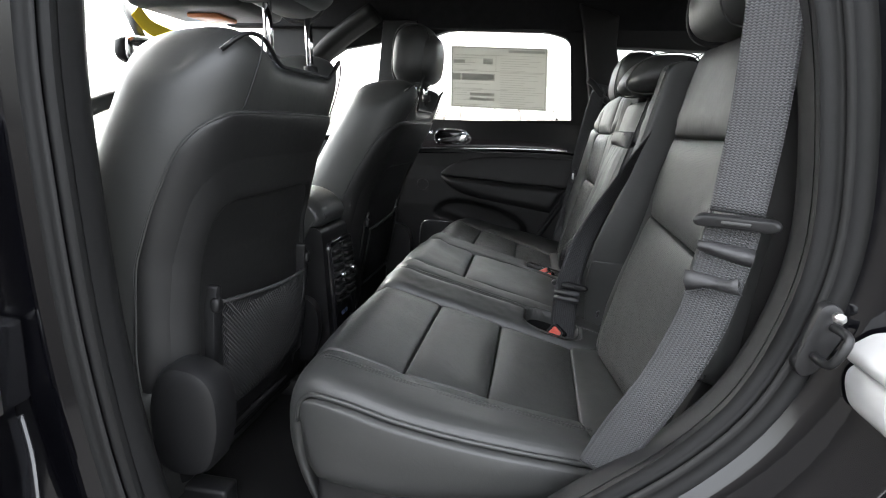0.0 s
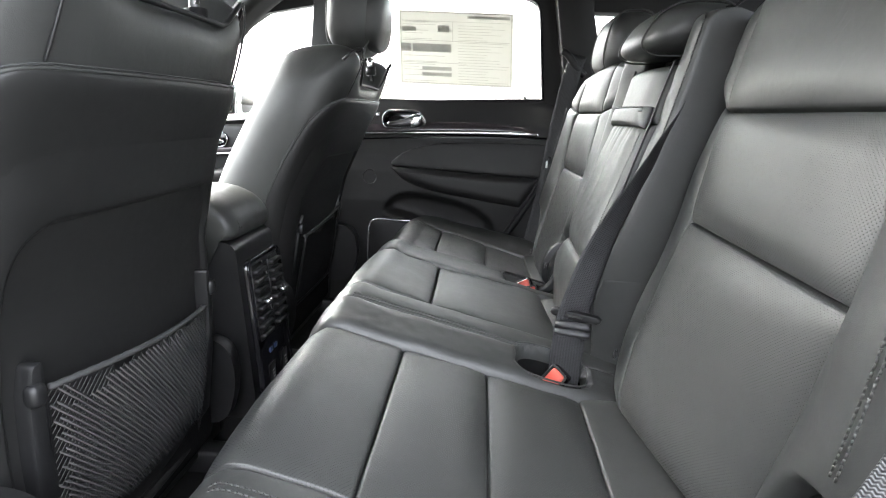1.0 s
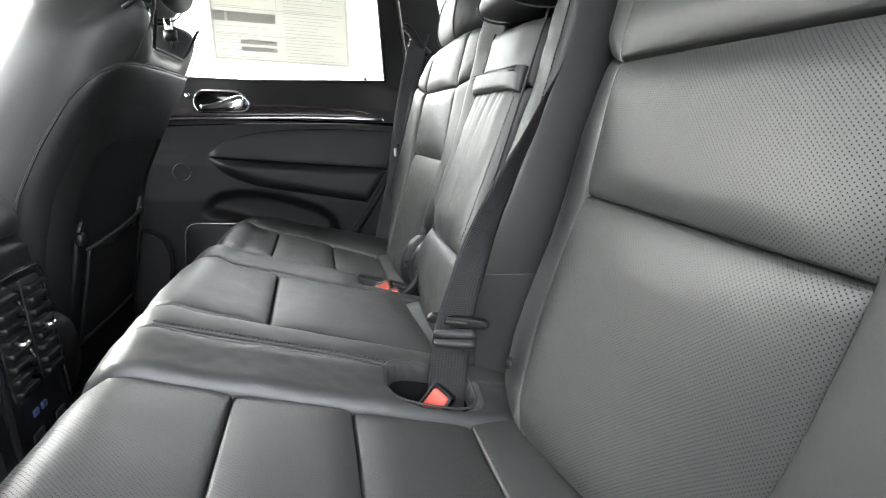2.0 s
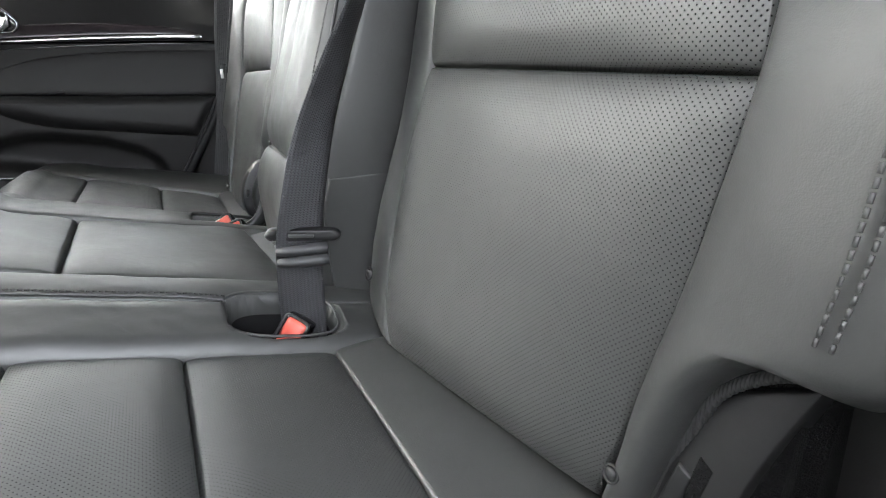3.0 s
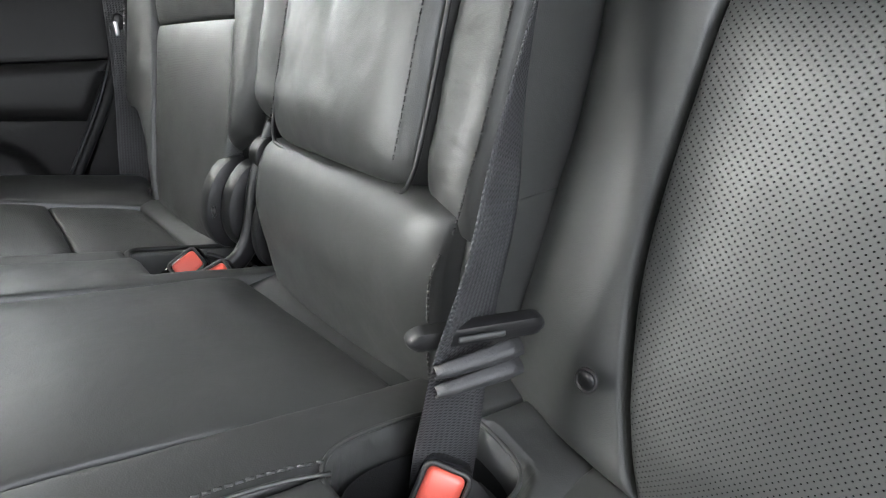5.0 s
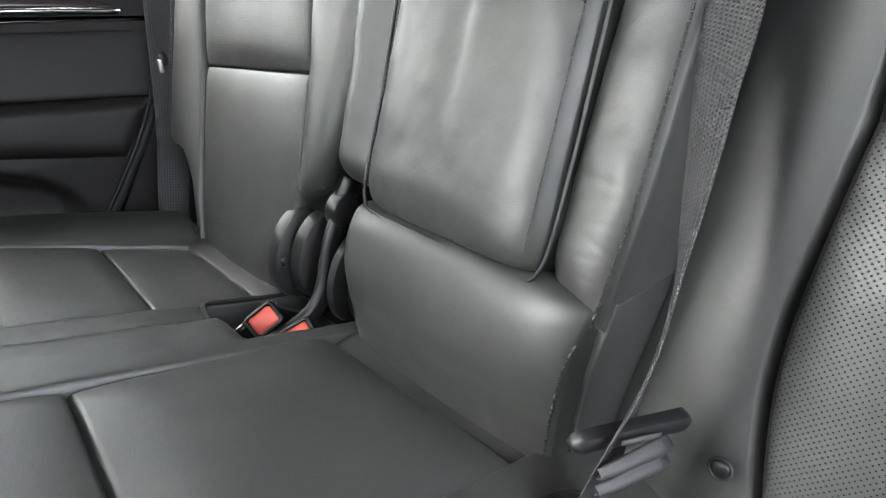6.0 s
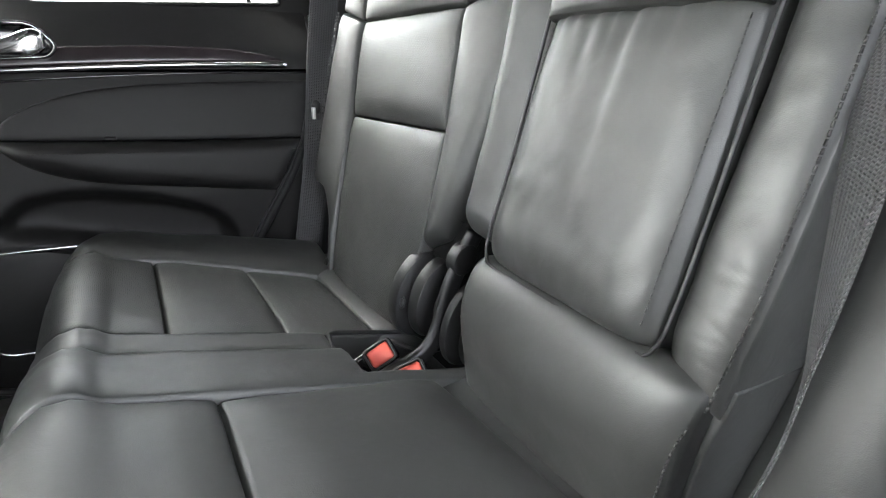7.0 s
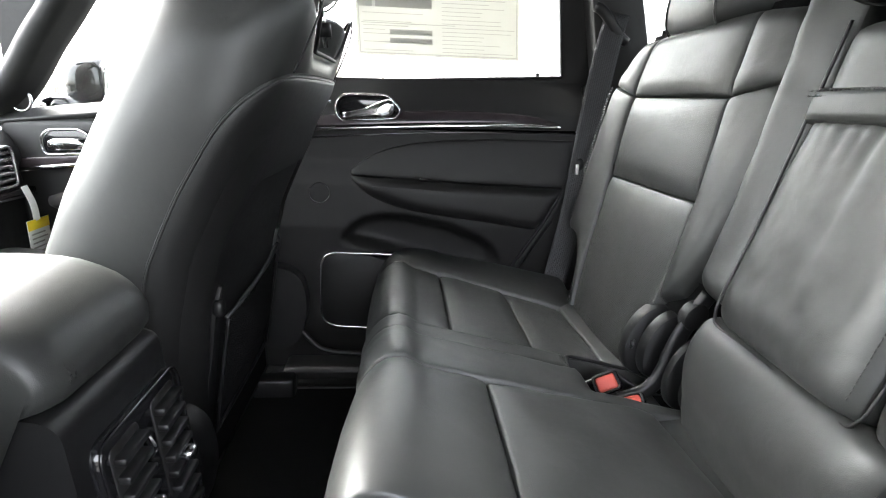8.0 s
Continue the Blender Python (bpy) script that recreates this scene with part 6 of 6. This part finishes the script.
part("handle_bezel", slab(hb, lambda a, b, c: (a, 0.708 - c, b), 0.02, 0.004), M_GLOSS, fdoor)
part("handle_rim", tube([(a, 0.704, b) for a, b in hb], 0.0018, 6, 0, True), M_CHROME, fdoor)
part("door_handle", blob((-0.963, 0.699, 1.022), (0.036, 0.006, 0.012), (2.6, 2.6), (18, 10)), M_CHROME, fdoor, "polished chrome inside door handle")
part("silver_strip", tube([(-1.10, 0.706, 0.966), (-0.9, 0.705, 0.985), (-0.665, 0.705, 0.995)], 0.0045, 8, 20), M_CHROME, fdoor)
part("trim_strip", pad([(-1.10, 0.709, 0.990), (-0.665, 0.709, 1.020)], [(-1.10, 0.709, 0.966), (-0.665, 0.709, 0.996)], (0, -1, 0), 0.006, (0.004,) * 4, 8, 14), M_WOODTRIM, fdoor)
part("armrest", pad([(-1.02, 0.712, 0.915), (-0.9, 0.71, 0.945), (-0.665, 0.71, 0.955)], [(-1.02, 0.712, 0.895), (-0.9, 0.71, 0.870), (-0.665, 0.71, 0.86)], (0, -1, 0), 0.035, (0.02, 0.02, 0.05, 0.01), 12, 20), M_VINYL, fdoor, "padded door armrest")
tw = [(-1.062 + 0.020 * math.cos(a), 0.742, 1.105 + 0.022 * math.sin(a)) for a in np.linspace(0, 2 * math.pi, 24, endpoint=False)]
part("tweeter_ring", tube(tw, 0.0035, 6, 0, True), M_SATIN, fdoor, "silver ring round a small loudspeaker")
part("tweeter_grille", tube([(-1.062, 0.746, 1.105), (-1.062, 0.741, 1.105)], 0.019, 20), M_SHELL, fdoor)
part("speaker_ring", tube([(-1.05, 0.708, 0.80), (-0.99, 0.706, 0.835), (-0.92, 0.706, 0.83), (-0.90, 0.706, 0.79)], 0.003, 6, 20), M_SATIN, fdoor)
part("outer_skin", box((-1.12, 0.80, 0.35), (-0.61, 0.90, 1.06), 0.02), M_PAINT, fdoor)
pane("window_5", [(a, 0.785, b) for a, b in FW], M_GLASS, "clear front door window")
ndoor = thing("car_door", (-0.85, -0.76, 0.55), "closed front car door beside the steering wheel", "car door", kind="structure")
part("lower_panel", box((-1.10, -0.775, 0.50), (-0.70, -0.70, 1.075), 0.02, 3), M_VINYL_LOW, ndoor)
part("window_frame", frame_plate([(-1.10, 1.03), (-0.68, 1.03), (-0.68, 1.52), (-1.10, 1.52)], [(a * 0.98 - 0.045, b) for a, b in FW], -0.79, 0.03), M_VINYL_LOW, ndoor, smooth=False)
part("outer_skin", box((-1.12, -0.87, 0.35), (-0.72, -0.79, 1.06), 0.02), M_PAINT, ndoor)
pane("window_7", [(a * 0.98 - 0.045, -0.785, b) for a, b in FW], M_GLASS, "clear front door window")
pillar_pts = [(-1.40, 0.74, 1.02), (-1.12, 0.745, 1.09), (-0.98, 0.735, 1.24), (-0.84, 0.72, 1.40), (-0.66, 0.70, 1.52)]
tagged(obj("wall_pillar_front_far", ribbon(pillar_pts, [(0.25, 0.9, -0.3)] * 5, 0.085, 0.05, 40), M_VINYL_LOW), "dull black windscreen pillar trim", "pillar", kind="structure")
pil_n = [(x, -y + 0.02, z) for x, y, z in pillar_pts]
tagged(obj("wall_pillar_front_near", ribbon(pil_n, [(0.25, -0.9, -0.3)] * 5, 0.085, 0.05, 40), M_VINYL_LOW), "dull black windscreen pillar trim", "pillar", kind="structure")
pane("window_6", [(-1.55, -0.68, 1.04), (-1.55, 0.70, 1.04), (-0.98, 0.62, 1.58), (-0.98, -0.60, 1.58)], M_GLASS, "wide clear windscreen")
mir = thing("wing_mirror", (-1.02, 0.95, 1.06), "black wing mirror outside the front door", "mirror")
part("housing", blob((-1.02, 0.985, 1.135), (0.055, 0.105, 0.075), (3, 3), (24, 16)), M_PAINT, mir)
part("glass", slab(rounded([(0.90, 1.075), (1.075, 1.075), (1.075, 1.195), (0.90, 1.195)], 0.03), lambda a, b, c: (-0.968 + c, a, b), 0.01, 0.003), M_CHROME, mir)
part("arm", tube([(-1.04, 0.80, 1.085), (-1.03, 0.90, 1.10)], 0.025, 10), M_PAINT, mir)
card = thing("hanging_tag", (-1.03, 0.66, 0.84), "white and yellow paper warning tag hanging from the air vent", "tag")
part("strap", ribbon([(-1.028, 0.655, 0.945), (-1.018, 0.657, 0.91), (-1.020, 0.664, 0.875)], [(0.2, 1, 0)] * 3, 0.016, 0.0008, 16), M_PAPER, card)
body_card = part("card", box((-1.023, 0.635, 0.805), (-1.0215, 0.700, 0.878), 0.0004, 1), M_PAPER, card, "white printed card")
part("yellow_band", box((-1.0212, 0.635, 0.858), (-1.0202, 0.700, 0.878), 0.0003, 1), M_YELLOW, body_card)
for k in range(5):
    part("print_bar", box((-1.0212, 0.642, 0.812 + 0.009 * k), (-1.0204, 0.690 - 0.006 * (k % 3), 0.815 + 0.009 * k), 0.0002, 1), M_INK_PALE, body_card)
rear_mirror = thing("rear_view_mirror", (-1.0, 0.02, 1.29), "black inside mirror hanging behind the windscreen", "mirror")
part("housing", blob((-1.02, 0.02, 1.285), (0.022, 0.125, 0.036), (3, 3.4), (28, 14)), M_PLASTIC, rear_mirror)
part("glass", slab(rounded([(-0.095, 1.258), (0.135, 1.258), (0.135, 1.312), (-0.095, 1.312)], 0.02), lambda a, b, c: (-0.999 + c, a, b), 0.006, 0.002), M_CHROME, rear_mirror)
part("stem", tube([(-1.04, 0.02, 1.30), (-1.09, 0.02, 1.40)], 0.012, 8), M_PLASTIC, rear_mirror)
yt = thing("yellow_tag", (-1.02, -0.03, 1.32), "yellow paper tag hanging by the inside mirror", "tag")
part("card", ribbon([(-1.00, -0.06, 1.372), (-1.00, -0.02, 1.345), (-0.995, 0.03, 1.335), (-0.99, 0.09, 1.33)], [(0.2, 0.2, 1)] * 4, 0.034, 0.001, 20), M_YELLOW, yt)
roofbox = thing("overhead_console", (-0.88, 0.0, 1.40), "black overhead console with an amber-tinted lamp", "console")
part("body", box((-1.0, -0.10, 1.375), (-0.72, 0.12, 1.60), 0.02, 3), M_PLASTIC, roofbox)
part("lamp_lens", box((-0.90, -0.02, 1.366), (-0.82, 0.07, 1.378), 0.006), M_AMBER, roofbox, "amber-tinted map lamp lens")

# ---- floor mats, near doorway details ----
def mat_piece(name, pts, label):
    m = thing(name, (np.mean([p[0] for p in pts]), np.mean([p[1] for p in pts]), FLOOR), label, "floor mat", "rear floor mats")
    line = rounded(pts, 0.04)
    part("carpet", slab(line, lambda a, b, c: (a, b, FLOOR + 0.012 + c), 0.01, 0.004), M_CARPET, m, "black carpet mat")
    part("binding", tube([(a, b, FLOOR + 0.011) for a, b in line], 0.0055, 6, 0, True), M_RUBBER, m, "stitched black edge binding")


mat_piece("floor_mat", [(-0.70, -0.57), (-0.34, -0.59), (-0.33, -0.13), (-0.70, -0.13)], "black carpet floor mat behind the front seat")
mat_piece("floor_mat", [(-0.70, 0.13), (-0.33, 0.13), (-0.34, 0.60), (-0.70, 0.60)], "black carpet floor mat behind the front seat")
striker = thing("door_striker", (0.19, -0.77, 0.96), "black steel door striker on the gloss body", "door striker")
part("plate", slab(rounded([(0.178, 0.944), (0.186, 0.933), (0.198, 0.938), (0.214, 0.974), (0.212, 0.998), (0.202, 1.006), (0.192, 1.002)], 0.006), lambda a, b, c: (a, -0.752 - c, b), 0.012, 0.003), M_PLASTIC, striker)
part("loop", tube([(0.193, -0.752, 0.956), (0.195, -0.776, 0.958), (0.204, -0.778, 0.982), (0.204, -0.752, 0.984)], 0.004, 10, 24), M_PLASTIC, striker, "black coated striker loop")
part("bolt", tube([(0.201, -0.760, 0.996), (0.201, -0.7665, 0.996)], 0.005, 6), M_STEEL, striker)
bracket = thing("door_catch", (0.260, -0.80, 0.92), "white plastic door catch with a torx bolt", "door catch")
wb = rounded([(0.222, 0.936), (0.229, 0.914), (0.248, 0.898), (0.290, 0.902), (0.300, 0.962), (0.256, 0.958), (0.224, 0.950)], 0.009)
part("body", slab(wb, lambda a, b, c: (a, -0.806 - c, b), 0.056, 0.006), M_WHITE, bracket)
part("upper_flange", slab(rounded([(0.216, 0.966), (0.236, 0.982), (0.310, 0.996), (0.310, 0.974), (0.232, 0.950), (0.220, 0.955)], 0.006), lambda a, b, c: (a, -0.812 - c, b), 0.060, 0.004), M_WHITE, bracket, "white moulded flange")
boss = part("bolt", tube([(0.244, -0.804, 0.923), (0.244, -0.8115, 0.923)], 0.0135, 24), M_STEEL, bracket, "steel torx bolt")
part("torx_socket", slab([(0.244 + 0.0072 * (1 - 0.32 * (k % 2)) * math.cos(k * math.pi / 6), 0.923 + 0.0072 * (1 - 0.32 * (k % 2)) * math.sin(k * math.pi / 6)) for k in range(12)], lambda a, b, c: (a, -0.8122 - c, b), 0.001, 0.0002), M_INK, boss)
upright_pts = [(-0.80, 0.45), (-0.66, 0.45), (-0.67, 1.6), (-0.76, 1.6), (-0.80, 1.1)]
tagged(obj("wall_pillar_near", slab(upright_pts, lambda a, b, c: (a, -0.68 + c, b), 0.10, 0.01), M_PAINT), "gloss black middle pillar of the doorway", "pillar", kind="structure")
part("hinge_leaf", box((-0.675, -0.800, 0.800), (-0.640, -0.745, 0.905), 0.008, 3), M_GLOSS, side, "black painted door hinge")
part("hinge_pin", tube([(-0.632, -0.802, 0.810), (-0.632, -0.802, 0.900)], 0.008, 12), M_STEEL, side, "steel hinge pin")
part("check_arm", ribbon([(-0.625, -0.785, 0.800), (-0.606, -0.795, 0.755), (-0.590, -0.81, 0.70)], [(0.9, 0.1, 0.4)] * 3, 0.022, 0.006, 20), M_GLOSS, side, "black door check arm")

# ---- price sheet on the window ----
sheet = thing("window_sticker", (-0.23, FAR_Y + 0.008, 1.21), "large printed price sheet stuck on the rear window", "sticker")
sx0, sz0, sw, sh = -0.402, 1.212, 0.345, 0.212
sp = lambda a, b, c=0.0: (sx0 + a * sw + 0.01 * (1 - b) , FAR_Y + 0.008 - c, sz0 + b * sh - 0.004 * a + 0.002)
page = part("paper", mesh_of([sp(0, 0), sp(1, 0), sp(1, 1), sp(0, 1), sp(0, 0, -0.0006), sp(1, 0, -0.0006), sp(1, 1, -0.0006), sp(0, 1, -0.0006)], [(0, 1, 2, 3), (7, 6, 5, 4), (0, 4, 5, 1), (1, 5, 6, 2), (2, 6, 7, 3), (3, 7, 4, 0)]), M_SHEET, sheet, "white printed sheet", smooth=False)


def sheet_bar(a0, b0, a1, b1, mat):
    part("print_bar", mesh_of([sp(a0, b0, 0.0012), sp(a1, b0, 0.0012), sp(a1, b1, 0.0012), sp(a0, b1, 0.0012)], [(0, 1, 2, 3)]), mat, page, smooth=False)


for a0, b0, a1, b1 in ((0.015, 0.972, 0.985, 0.982), (0.015, 0.02, 0.985, 0.028), (0.015, 0.02, 0.020, 0.98), (0.980, 0.02, 0.985, 0.98), (0.03, 0.60, 0.97, 0.607), (0.03, 0.30, 0.60, 0.307), (0.47, 0.60, 0.474, 0.86), (0.03, 0.86, 0.97, 0.865)):
    sheet_bar(a0, b0, a1, b1, M_INK_PALE)
for a0, b0, a1, b1 in ((0.02, 0.45, 0.10, 0.56), (0.12, 0.45, 0.46, 0.56), (0.20, 0.12, 0.46, 0.17), (0.20, 0.20, 0.46, 0.25), (0.03, 0.72, 0.15, 0.78), (0.34, 0.72, 0.44, 0.81), (0.60, 0.91, 0.97, 0.95)):
    sheet_bar(a0, b0, a1, b1, M_INK_PALE)
rnd = random.Random(8)
for k in range(22):
    b = 0.05 + 0.038 * k
    if rnd.random() < 0.95:
        sheet_bar(0.52, b, 0.52 + rnd.uniform(0.2, 0.45), b + 0.006, M_INK_PALE)
    if rnd.random() < 0.8:
        sheet_bar(0.04, b, 0.04 + rnd.uniform(0.1, 0.38), b + 0.006, M_INK_PALE)

# ---- the opened rear door of the near side ----
open_door = thing("car_door", (-0.735, -0.90, 0.55), "gloss black rear car door swung wide open", "car door", kind="structure")
swing = Matrix.Translation((-0.735, -0.86, 0)) @ Euler((0, 0, radians(-82))).to_matrix().to_4x4()


def hung(me):
    me.transform(swing)
    return me


part("panel", hung(box((0.0, -0.05, 0.42), (0.86, 0.05, 1.14), 0.03, 3)), M_PAINT, open_door, "gloss black door skin")
part("inner_trim", hung(box((0.03, 0.05, 0.50), (0.82, 0.075, 1.13), 0.01)), M_VINYL_LOW, open_door, "black inner door trim")
part("window_frame", hung(tube([(0.03, 0, 1.13), (0.08, 0, 1.44), (0.16, 0, 1.48), (0.58, 0, 1.48), (0.72, 0, 1.36), (0.84, 0, 1.14)], 0.022, 8, 40)), M_PAINT, open_door)
part("pane", hung(mesh_of([(0.05, 0, 1.13), (0.82, 0, 1.13), (0.70, 0, 1.36), (0.58, 0, 1.47), (0.12, 0, 1.47)], [(0, 1, 2, 3, 4)])), M_TINTED, open_door)
